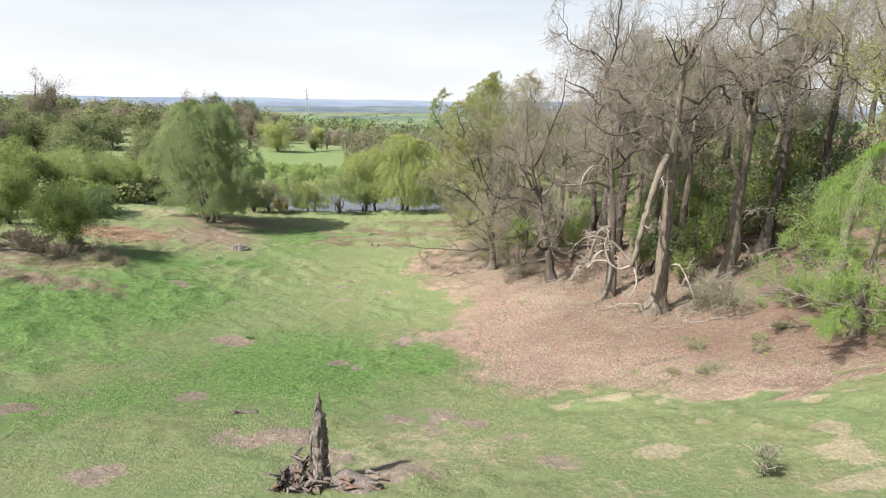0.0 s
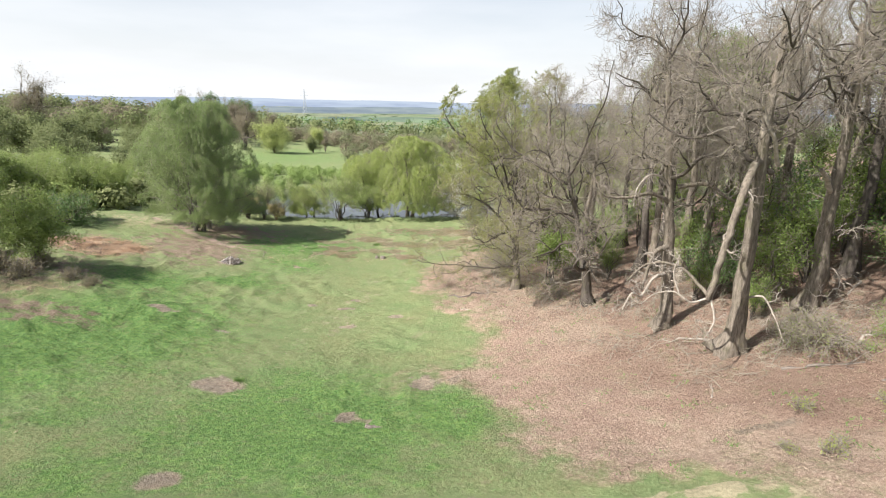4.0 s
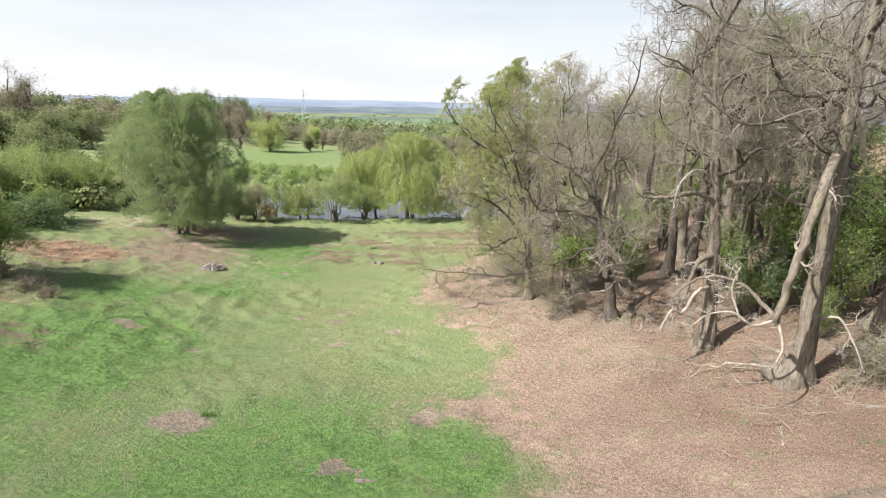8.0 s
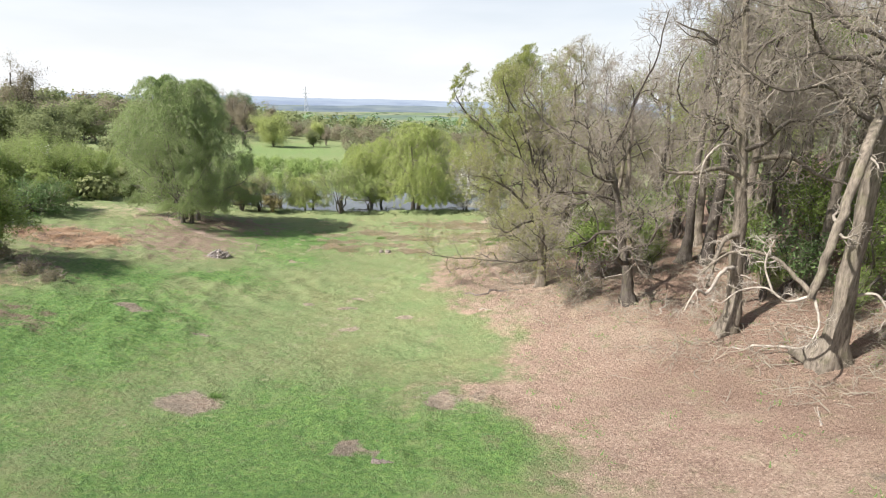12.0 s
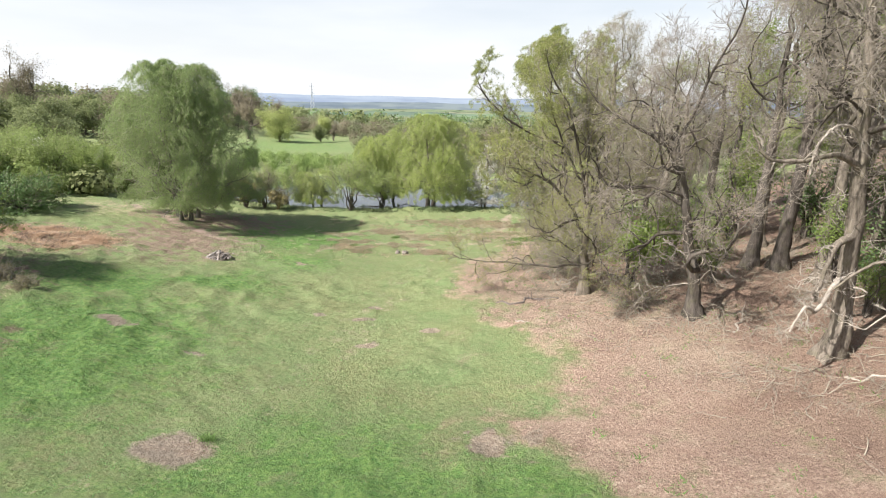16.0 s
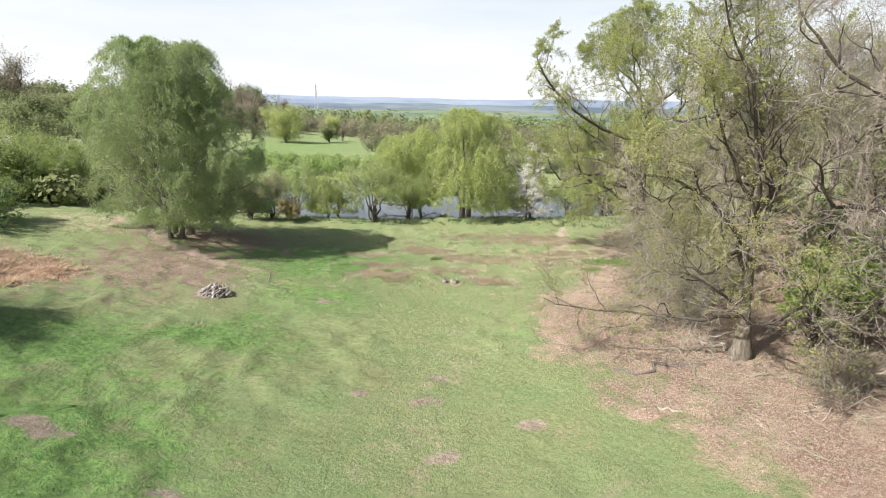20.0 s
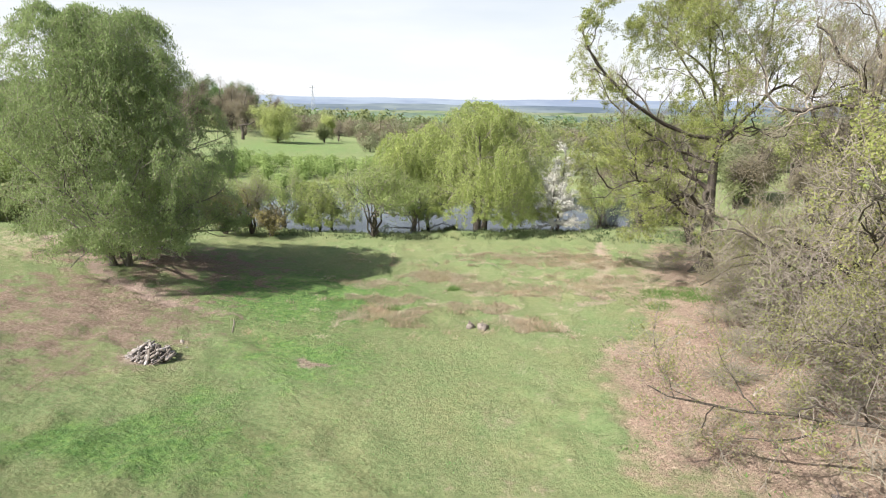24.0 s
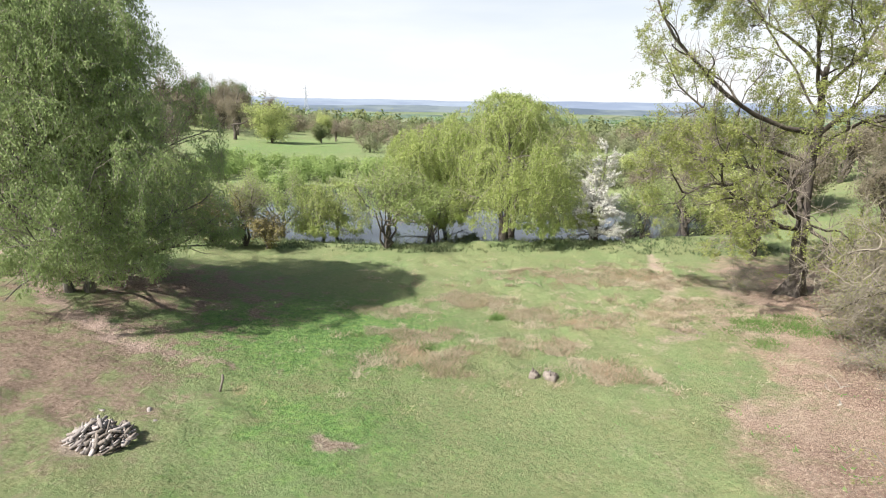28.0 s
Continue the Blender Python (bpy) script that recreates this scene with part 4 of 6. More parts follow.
oak("oak_tree", 6.6, 62.9, 18.0, 0.38, 47, "broad oak beside the pond breaking into leaf", WOOD, 0.18, 7.6, (0.03, 0.0), (8, 8, 7, 7), jitter=0.07, leaves=190000, leaf_mat=LEAF_OAK, leaf_size=0.078, low_angle=96, top_angle=28, trunk=0.5, lift=0.05, gnarl=0.36, bark_mat=BARK_DARK, split=True,
    gather=0.4, crown=(0.56, 9.2, 8.4),
    extra=[(0.72, -1, -0.2, 11.5, 0.07, 56, 0.7), (0.9, 1, -0.3, 9.0, 0.09, 48, 0.66), (0.95, -0.5, 0.8, 8.0, 0.1, 40, 0.6), (0.85, -0.8, -0.7, 8.0, 0.09, 48, 0.6), (0.3, -1, -0.2, 8.5, 0.0, 82, 0.4), (0.36, -0.8, -0.5, 8.0, 0.0, 82, 0.4), (0.45, -1, 0.4, 8.0, 0.0, 80, 0.36), (0.6, -1, 0.3, 8.0, 0.02, 70, 0.4)])
oak("oak_tree", 15.7, 29.4, 17.0, 0.36, 59, "bare oak with a bleached snapped limb", WOOD, 0.42, 4.6, (0.02, 0.0), (13, 6, 7, 5), dead=2, buds=2000, crown=(0.68, 5.0, 5.6), shoots=20,
    odd=[([(0.0, -0.2, 5.2), (-0.8, -0.8, 6.2), (-1.4, -1.2, 6.6)], 0.13, 0.08, DEADWOOD, "dead_limb", "bleached snapped limb", 2, DEADWOOD, 0.6)])
oak("oak_tree", 7.3, 53.6, 16.5, 0.32, 73, "twiggy oak with a haze of ochre buds", WOOD, 0.1, 5.2, (-0.03, -0.03), (19, 7, 8, 6), leaves=30000, leaf_mat=LEAF_OLIVE, leaf_size=0.045, low_angle=100, twig_mat=TWIG_PALE, dead=4, buds=6000, crown=(0.5, 6.4, 8.0),
    extra=[(0.12, -0.9, -0.5, 6.5, -0.03), (0.16, -1, 0.1, 6.0, -0.02), (0.1, -0.4, -1, 6.0, -0.03), (0.2, -0.8, 0.6, 5.0, -0.01)])

oak("oak_tree", 17.6, 43.6, 15.0, 0.32, 79, "oak in full young leaf standing inside the wood", "oaks in the wood", 0.4, 4.6, (0, 0), (11, 6, 6, 5), leaves=26000, leaf_mat=LEAF_FRESH, leaf_size=0.13, gather=0.25, crown=(0.68, 4.8, 5.0))
oak("oak_tree", 15.0, 38.6, 14.0, 0.26, 83, "slim oak clothed in green leaves", "oaks in the wood", 0.4, 3.6, (0, 0), (11, 6, 6, 5), leaves=14000, leaf_mat=LEAF_FRESH, leaf_size=0.12, gather=0.4, crown=(0.66, 3.8, 5.0))
# the wood behind: bare oaks and a few in leaf, copied with other turns and sizes
back_a = oak("oak_tree", 13.3, 37.5, 15.5, 0.3, 61, "bare oak standing inside the wood", "oaks in the wood", 0.42, 4.6, (0, 0), (11, 6, 7, 5), buds=1500, crown=(0.68, 4.8, 5.0))
back_b = oak("oak_tree", 14.5, 45.0, 15.0, 0.28, 67, "oak inside the wood with a haze of new leaves", "oaks in the wood", 0.36, 5.0, (0.02, 0), (11, 6, 7, 5), leaves=9000, leaf_mat=LEAF_OAK, leaf_size=0.1, gather=0.5, crown=(0.64, 5.2, 5.4))
back_c = oak("oak_tree", 19.0, 31.5, 17.0, 0.34, 71, "grey bare oak on the wooded slope", "oaks in the wood", 0.42, 4.8, (0.04, 0.02), (11, 6, 7, 5), bark_mat=BARK_DARK, buds=1500, leaves=2000, leaf_mat=LEAF_OAK, leaf_size=0.09, gather=0.55, crown=(0.68, 5.0, 5.4))
for i, (x, y, s) in enumerate([(17.5, 40, 1.05), (21, 36, 1.1), (24, 30, 1.1), (20, 46, 1.0), (25, 42, 1.1), (16, 52, 0.95), (22, 53, 1.0), (28, 37, 1.1), (12.5, 58.5, 0.9), (18, 60, 0.95),
                               (26, 49, 1.05), (29, 58, 1.0), (32, 45, 1.1), (24, 66, 0.9), (17, 68, 0.85), (34, 33, 1.1), (22, 23.5, 1.0), (27, 21.5, 1.1), (9.8, 46.0, 1.0), (30, 26, 1.2),
                               (36, 40, 1.15), (35, 52, 1.1), (40, 30, 1.2), (23, 33.5, 1.0), (19, 50, 0.9), (33, 64, 1.0), (42, 46, 1.2), (16.2, 36.4, 1.05), (26, 27.5, 1.2), (13.0, 40.4, 1.15), (19.8, 39.2, 1.25), (10.5, 50.5, 1.0), (12.2, 41.6, 1.02), (14.8, 33.4, 1.05), (18.5, 24.6, 1.05), (13.5, 49.5, 1.0)]):
    again((back_a, back_b, back_c)[i % 3], x, y, 0.86 * s, 1.7 * i)

# unseen oak beside the bank, added for the shadow it casts there
again(back_b, -36.2, 35.2, 0.95, 0.4)

# evergreens and saplings under the oaks
holly = bush("holly_bush", 13.2, 33.2, 3.4, 3.4, 81, "glossy dark green holly under the oaks", LEAF_DARK, 3800, 0.11, group="hollies in the wood")
maple = bush("sapling", 16.0, 35.5, 6.0, 4.0, 83, "fresh green sapling in the shade of the wood", LEAF_FRESH, 5200, 0.12, group="saplings in the wood", category="tree")
for i, (x, y, s) in enumerate([(18.5, 35, 1.3), (22, 40.5, 1.3), (17, 45, 1.2), (26, 34, 1.4), (20, 29, 1.1), (11, 46.5, 0.9), (15.5, 56, 1.0), (24, 45, 1.4), (27, 40, 1.5), (21, 31.5, 1.2), (24.5, 26.5, 1.3), (19.5, 42, 1.2), (30, 34, 1.6), (22, 49, 1.2)]):
    again(holly, x, y, s, 2.1 * i)
for i, (x, y, s) in enumerate([(20, 33, 1.1), (24, 38, 1.3), (14.5, 48.5, 1.1), (28, 31, 1.4), (21, 57, 1.2), (10.5, 43, 0.8), (30, 52, 1.3), (14.4, 30.6, 0.75), (17.2, 32.0, 0.9), (13.6, 37.2, 0.7), (18.6, 27.0, 0.7), (13.4, 29.8, 0.4), (12.4, 33.6, 0.45), (9.6, 40.2, 0.45)]):
    again(maple, x, y, s, 1.3 * i)
bush("sapling", 6.0, 41.8, 5.0, 4.4, 87, "bright leafy maple sapling beside the oak", LEAF_FRESH, 8000, 0.14, stems=6, category="tree", group="saplings in the wood")

# bare brushwood along the wood's edge
BRUSH = "brushwood at the wood's edge"
brush = bush("brushwood", 4.6, 47.2, 2.4, 4.2, 85, "tangled bare brushwood with ochre buds", LEAF_SCRUB, 1500, 0.09, 8, BRUSH, bark_mat=BARK_OAK, n=(8, 9), angle=60, lift=-0.02, r=0.022)
for i, (x, y, s, t) in enumerate([(5.2, 50.8, 1.2, 1.1), (4.6, 64.6, 0.8, 0.6), (8.8, 57.5, 1.0, 0.9), (14.2, 25.6, 0.9, 0.7), (13.0, 26.8, 0.7, 0.8), (5.6, 38.6, 0.8, 0.7), (16.5, 24, 0.9, 0.6), (4.4, 55.2, 1.0, 0.6), (6.4, 56.2, 1.1, 0.7), (5.6, 53.0, 1.0, 0.6), (3.2, 52.8, 0.8, 0.5), (7.4, 50.4, 1.1, 0.8), (8.4, 60.0, 1.0, 0.8), (2.6, 45.2, 0.8, 0.6), (10.2, 62.5, 1.2, 0.8), (2.2, 50.6, 0.7, 0.4), (1.2, 47.8, 0.6, 0.35), (4.2, 49.4, 0.9, 0.5), (6.2, 59.2, 0.8, 0.5)]):
    again(brush, x, y, s, 2.3 * i, t)

# larch with feathery drooping branches
weeping("larch_tree", 15.8, 19.6, 7.4, 0.16, 91, "young larch with bright feathery drooping green branches", 1, 3.4, 100000, LEAF_LARCH, 0.06, 0.7, (28, 10, 7), bark_mat=BARK_OAK, egg=(1.0, 1.0, 0.75, 0.5, 0.3, 0.15, 0.05), gap=0.42, base=0.06, droop=0.22, rise=-0.02, slim=0.3, angle=(95, 50), jitter=0.07)

# the birch clump on the meadow
weeping("birch_tree", -26.5, 59.2, 13.2, 0.16, 101, "clump of silver birches with hanging green foliage", 5, 5.4, 330000, LEAF_BIRCH, 0.1, 1.5, (20, 7, 10), 0.9, droop=0.3, rise=0.1, base=0.1, angle=(88, 30), jitter=0.09, shrink=0.35, hem=1.4, gap=0.29, thin_top=0.14, egg=(0.8, 0.92, 0.98, 0.86, 0.64, 0.42, 0.12))

# willows and blossom round the pond
POND = "trees along the pond"
weeping("weeping_willow", -6.3, 77.2, 11.2, 0.32, 111, "large weeping willow in fresh yellow-green leaf", 3, 5.6, 170000, LEAF_WILLOW, 0.12, 3.4, (12, 7, 7), 0.5, BARK_DARK, 0.25, POND, 0.6, 0.06, shrink=0.4, angle=(85, 38), hem=1.7, gap=0.34)
weeping("weeping_willow", -11.5, 80.0, 9.6, 0.28, 113, "weeping willow with pale yellow-green curtains", 2, 3.8, 62000, LEAF_WILLOW, 0.14, 3.0, (10, 6, 7), 0.5, BARK_DARK, 0.25, POND, 0.6, 0.06, shrink=0.4, angle=(85, 38), hem=2.3, gap=0.34)
weeping("weeping_willow", -19.6, 76.8, 5.2, 0.16, 117, "small weeping willow over the water", 2, 2.2, 26000, LEAF_WILLOW, 0.12, 2.2, (9, 6, 6), 0.4, BARK_DARK, 0.3, POND, 0.6, 0.03, shrink=0.45, angle=(85, 38), hem=1.3)
bush("willow_tree", -14.9, 72.9, 5.0, 6.0, 121, "many-stemmed goat willow at the bank", LEAF_POND, 13000, 0.11, 9, POND, category="tree", n=(6, 7), r=0.1, low=0.62)
bush("willow_tree", -11.6, 74.6, 4.4, 4.2, 123, "slender young willow at the bank", LEAF_POND, 7000, 0.11, 4, POND, category="tree", n=(6, 7), low=0.65)
pond_c = bush("willow_tree", -22.8, 75.6, 4.9, 4.6, 127, "greyish budding willow at the bank", LEAF_POND, 7000, 0.11, 6, POND, category="tree", n=(6, 7), low=0.62)
layered("blossom_tree", 0.1, 76.0, 7.0, 2.6, 131, "wild cherry with white blossom along layered branches", POND)
bush("gorse_bush", -25.6, 70.6, 2.8, 3.8, 137, "bronze and yellow gorse at the pond's end", LEAF_GORSE, 9000, 0.1, 9, POND, n=(6, 6))
bush("gorse_bush", -22.4, 71.2, 1.9, 3.0, 138, "bronze gorse at the water's edge", LEAF_GORSE, 5000, 0.1, 8, POND, n=(6, 6))
bush("hawthorn_tree", -24.0, 71.5, 5.0, 3.8, 139, "olive budding thorn at the pond's end", LEAF_SCRUB, 4200, 0.08, 5, POND, category="tree", n=(7, 8))
for i, (x, y, s) in enumerate([(-26.5, 77, 1.0), (-31, 76, 1.1), (4.2, 77.5, 0.9), (8, 79, 1.0), (-36, 74, 1.0)]):
    again(pond_c, x, y, s, 1.9 * i)

# thickets on the rising ground beside the meadow
LEFT = "bushes beside the meadow"
haw = bush("hawthorn_bush", -28.9, 40.2, 4.9, 4.5, 141, "dense green hawthorn on the bracken bank", LEAF_BUSH, 20000, 0.12, 8, LEFT, n=(6, 6))
sallow = bush("sallow_bush", -43, 66, 5.5, 6.5, 143, "olive green sallow thicket", LEAF_POND, 18000, 0.14, 7, LEFT, n=(6, 6))
FAR = "trees in the fields"
tree_f = bush("round_tree", -49, 157.4, 8.2, 8.0, 147, "rounded yellow-green tree alone in a field", FAR_YELLOW, 14000, 0.3, 9, FAR, category="tree", n=(6, 5), r=0.14, low=0.06, tip_jit=0.3, face=2.4)
bare_f = bush("bare_tree", -62, 172, 11, 10, 149, "bare brown parkland tree far off", FAR_BROWN, 9000, 0.2, 6, FAR, category="tree", n=(6, 6), r=0.3, face=2.4)
green_f = bush("green_tree", -70, 130, 7, 8, 153, "olive green tree far off", FAR_OLIVE, 11000, 0.28, 7, FAR, category="tree", n=(5, 5), r=0.2, face=2.6, low=0.12, tip_jit=0.24)
for i, (x, y, s, t) in enumerate([(-35.5, 41, 0.75, 0.8), (-39, 47, 0.95, 1), (-43, 52, 1.2, 1), (-37, 56.5, 0.8, 0.7), (-47, 60, 1.4, 1), (-40.7, 69.9, 0.9, 1), (-33.5, 71, 0.8, 0.9), (-45, 72, 1.0, 1)]):
    again(haw, x, y, s, 1.1 * i, t)
for i, (x, y, s, t) in enumerate([(-49, 66, 1.0, 1), (-52, 73, 1.05, 1), (-46, 80, 1.0, 0.9), (-56, 82, 1.1, 1), (-60, 72, 1.1, 1), (-40, 79, 0.85, 0.8), (-58, 62, 1.0, 1), (-42, 88, 0.9, 0.8)]):
    again(sallow, x, y, s, 1.5 * i, t)
for i, (x, y, s, t) in enumerate([(-50, 92, 0.9, 1), (-64, 95, 1.1, 1), (-72, 84, 1.2, 1), (-75, 110, 1.2, 1), (-60, 112, 1.0, 0.9), (-48, 106, 0.8, 0.9), (-90, 120, 1.3, 1), (-84, 100, 1.3, 1), (-100, 140, 1.3, 1.1), (-86, 136, 1.1, 1), (-66, 128, 0.9, 0.9)]):
    again((green_f, green_f, bare_f)[i % 3], x, y, s, 1.5 * i, t)
bush("bramble_thicket", -36.4, 53.8, 1.5, 5.5, 157, "low dark green bramble mound on the bank", LEAF_DARK, 16000, 0.12, 16, LEFT, n=(6, 6), angle=60, r=0.03)
bush("blossom_bush", -51.5, 74.6, 5.5, 4.0, 151, "blackthorn in pale blossom among green thickets", BLOSSOM, 4000, 0.16, 5, LEFT, category="tree")

# scrub beside the far end of the wood
rf = random.Random(5)
for i in range(26):
    again((bare_f, green_f, bare_f, tree_f)[i % 4], 9 + 32 * rf.random(), 70 + 30 * rf.random(), 0.45 + 0.35 * rf.random(), i * 0.7, 0.9)
again(green_f, -40, 165, 0.5, 1.0, 1.2)
again(tree_f, -46, 196, 0.7, 2.0)
pine = bush("pine_tree", -82, 214, 13, 8, 155, "dark pine on the skyline", LEAF_DARK, 9000, 0.35, 4, FAR, category="tree", n=(6, 5), r=0.2, low=0.35, angle=55)
for x, y, s in [(-88, 216, 0.9), (-77, 218, 1.05), (-94, 222, 1.1)]:
    again(pine, x, y, s, x)
wreck = thing("dead_tree", -58, 160, "brown barkless dead tree with one level limb", "dead tree")
rw = np.random.RandomState(3)
mesh_object("trunk", *tubes(smooth_line([(0, 0, -0.2), (0.1, 0, 1.4), (-0.1, 0, 2.6), (0.0, 0.0, 3.4)], 14)[None], np.linspace(0.42, 0.26, 14)[None], 9, 0.1, rw), BARK_DARK, wreck, smooth=True)
mesh_object("limb", *tubes(smooth_line([(-0.6, 0, 3.1), (0.4, 0, 3.3), (1.8, 0, 3.5), (3.0, 0.1, 4.1)], 12)[None], np.linspace(0.28, 0.1, 12)[None], 8, 0.1, rw), BARK_DARK, wreck, smooth=True)
for x, y, s in [(-64, 178, 1.0), (-70, 184, 1.1), (-58, 190, 0.9), (-82, 190, 1.2), (-76, 176, 0.9), (-90, 200, 1.2), (-72, 200, 1.1), (-38, 172, 0.4)]:
    again(bare_f, x, y, s, x)


def far_wood(name, spots, mat, seed, label, cards=150, size=0.8):
    """Woods too far off to count: crowns of leaf clumps down to the ground, in one mesh."""
    rg = np.random.RandomState(seed)
    V, S = [], []
    for x, y, h in spots:
        z = ground_z(x, y)
        d = unit(rg.randn(cards, 3))
        lobes = 1 + 0.16 * np.sin(5 * d[:, :1] + 7 * rg.rand()) + 0.16 * np.sin(6 * d[:, 1:2] + 7 * rg.rand()) + 0.12 * np.sin(8 * d[:, 2:] + 7 * rg.rand())
        rad = (0.5 + 0.5 * rg.rand(cards, 1) ** 0.6) * lobes
        wide = 0.5 + 0.25 * rg.rand()
        c = np.array([x, y, z + 0.5 * h]) + d * rad * np.array([wide * h, wide * h, 0.52 * h])
        a = unit(np.cross(d + np.array([0, 0, 0.3]) + 0.35 * rg.randn(cards, 3), rg.randn(cards, 3)))
        b = unit(np.cross(a, d + np.array([0, 0, 0.3]) + 0.35 * rg.randn(cards, 3)))
        k = size * h / 9 * (0.4 + 0.7 * rg.rand(cards, 1))
        V.append(np.stack([c - a * k * 0.5, c + b * k * 0.35, c + a * k * 0.5, c - b * k * 0.35], 1).reshape(-1, 3))
        S.append([[x, y, z - 0.5], [x, y, z + 0.3 * h], [x, y, z + 0.6 * h]])
    V = np.concatenate(V)
    stems = tubes(np.array(S), np.array([[0.2, 0.16, 0.1]] * len(S)), 4)
    ob = mesh_object(name, *join((V, np.arange(len(V)).reshape(-1, 4)), stems), mat)
    return tagged(ob, label, "woods", kind="stuff")


def spots_in(n, y0, y1, left, right, h0, h1, power=1.0):
    out = []
    while len(out) < n:
        y = y0 + (y1 - y0) * rf.random() ** power
        x = (left + (right - left) * rf.random()) * (y - 30)
        out.append((x, y, h0 + (h1 - h0) * rf.random()))
    return out


def rows_of(x0, x1, y0, y1, step, h0, h1, keep):
    """Trees in loose rows over a stretch of country, where keep(x, y) allows."""
    out = []
    for i in range(int((x1 - x0) / step)):
        for j in range(int((y1 - y0) / step)):
            x, y = x0 + step * (i + 0.9 * rf.random()), y0 + step * (j + 0.9 * rf.random())
            if keep(x, y):
                out.append((x, y, h0 + (h1 - h0) * rf.random()))
    rf.shuffle(out)
    return out


def in_field(x, y):
    """The open grass round the lone tree."""
    return -66 - 0.12 * (y - 150) < x < -20 - 0.28 * (y - 118) + 8 * math.sin(y * 0.2) * 0.4 and 116 < y < 192 or (-66 < x < -40 and 150 < y < 196)


band = rows_of(-150, 150, 190, 236, 5.2, 3.0, 5.6, lambda x, y: not in_field(x, y) and abs(x + 15) < 0.7 * y and not (25 < x and 214 < y < 246))
far_wood("far_woods", band[::2], FAR_BROWN, 1, "bare brown woods across the valley", 850, 0.85)
far_wood("far_woods", band[1::4], FAR_OLIVE, 2, "olive woods and hedges across the valley", 850, 0.85)
far_wood("far_woods", band[3::4], FAR_SAGE, 12, "grey-green budding woods across the valley", 850, 0.85)
far_wood("far_woods", spots_in(160, 262, 420, -0.55, 0.7, 5, 9, 1.4), FAR_OLIVE, 13, "olive hedgerow trees across the valley", 130, 2.2)
mid = rows_of(-50, 75, 122, 186, 5.6, 1.8, 3.8, lambda x, y: not in_field(x, y) and patches(x, y, 14.0, 41) > 0.38)
far_wood("scrub", mid[::2], FAR_SAGE, 14, "grey-green thickets beyond the pond", 800, 1.0)
far_wood("scrub", mid[1::2], FAR_BROWN, 15, "brown budding thickets beyond the pond", 800, 1.0)
scrub = rows_of(-56, 44, 99, 118, 3.0, 1.3, 2.6, lambda x, y: y > 101.5 - 0.008 * (x + 12) ** 2)
thick = [(-34 - 40 * rf.random(), 50 + 52 * rf.random(), 1.6 + 2.4 * rf.random()) for i in range(260)]
thick = [q for q in thick if q[0] < -37 - 0.1 * (q[1] - 50) and not (q[1] < 63 and q[0] > -42)]
far_wood("scrub", thick[::2], LEAF_BUSH, 10, "green thickets beside the meadow", 640, 1.5)
far_wood("scrub", thick[1::2], LEAF_SCRUB, 11, "olive thickets beside the meadow", 640, 1.5)
far_wood("scrub", [q for q in scrub if -46 < q[0] < -8 and patches(q[0], q[1], 9.0, 43) > 0.4], FAR_GREEN, 8, "bright green scrub beyond the pond", 800, 1.1)
far_wood("scrub", [q for q in scrub if not (-46 < q[0] < -8 and patches(q[0], q[1], 9.0, 43) > 0.4)], FAR_SAGE, 9, "grey-green scrub on the far bank", 700, 1.1)
far_wood("far_woods", spots_in(160, 420, 1150, -0.7, 0.8, 8, 13), LEAF_DARK, 4, "dark hedgerow trees far across the valley", 60, 2.2)
hill = []
while len(hill) < 170:
    x, y = -260 + 190 * rf.random(), 120 + 170 * rf.random()
    if x / (y - 10) < -0.42 and x / y > -1.3:
        hill.append((x, y, 4.5 + 3.5 * rf.random()))
far_wood("far_woods", hill[:120], FAR_OLIVE, 6, "olive woods on a rise", 420, 1.3)
far_wood("far_woods", hill[120:], FAR_BROWN, 7, "bare brown woods on a rise", 420, 1.3)


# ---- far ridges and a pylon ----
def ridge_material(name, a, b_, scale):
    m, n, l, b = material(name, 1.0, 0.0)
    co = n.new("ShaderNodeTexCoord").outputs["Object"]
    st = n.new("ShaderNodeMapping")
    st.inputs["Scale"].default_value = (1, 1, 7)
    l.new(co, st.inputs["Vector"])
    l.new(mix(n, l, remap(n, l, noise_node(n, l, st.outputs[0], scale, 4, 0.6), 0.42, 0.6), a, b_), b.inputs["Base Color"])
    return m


# air haze is put into the ridge colours, bluer the farther they stand
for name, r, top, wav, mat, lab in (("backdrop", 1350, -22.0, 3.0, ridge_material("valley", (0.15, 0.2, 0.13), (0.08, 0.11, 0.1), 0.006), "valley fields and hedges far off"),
                                    ("backdrop", 2400, -5.0, 5.0, ridge_material("far_woods", (0.085, 0.11, 0.14), (0.15, 0.18, 0.19), 0.004), "wooded rise far off with haze in its colour"),
                                    ("backdrop", 4100, 33.0, 8.0, ridge_material("haze_blue_hills", (0.155, 0.19, 0.255), (0.21, 0.25, 0.305), 0.0016), "hills on the horizon painted pale blue with haze")):
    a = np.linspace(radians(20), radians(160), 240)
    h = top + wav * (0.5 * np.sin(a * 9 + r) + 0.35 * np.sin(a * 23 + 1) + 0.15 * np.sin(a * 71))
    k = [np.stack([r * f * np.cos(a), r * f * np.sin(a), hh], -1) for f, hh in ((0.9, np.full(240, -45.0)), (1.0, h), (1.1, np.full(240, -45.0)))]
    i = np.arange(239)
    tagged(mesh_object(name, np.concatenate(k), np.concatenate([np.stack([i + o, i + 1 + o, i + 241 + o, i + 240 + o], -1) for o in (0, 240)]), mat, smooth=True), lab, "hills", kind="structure")

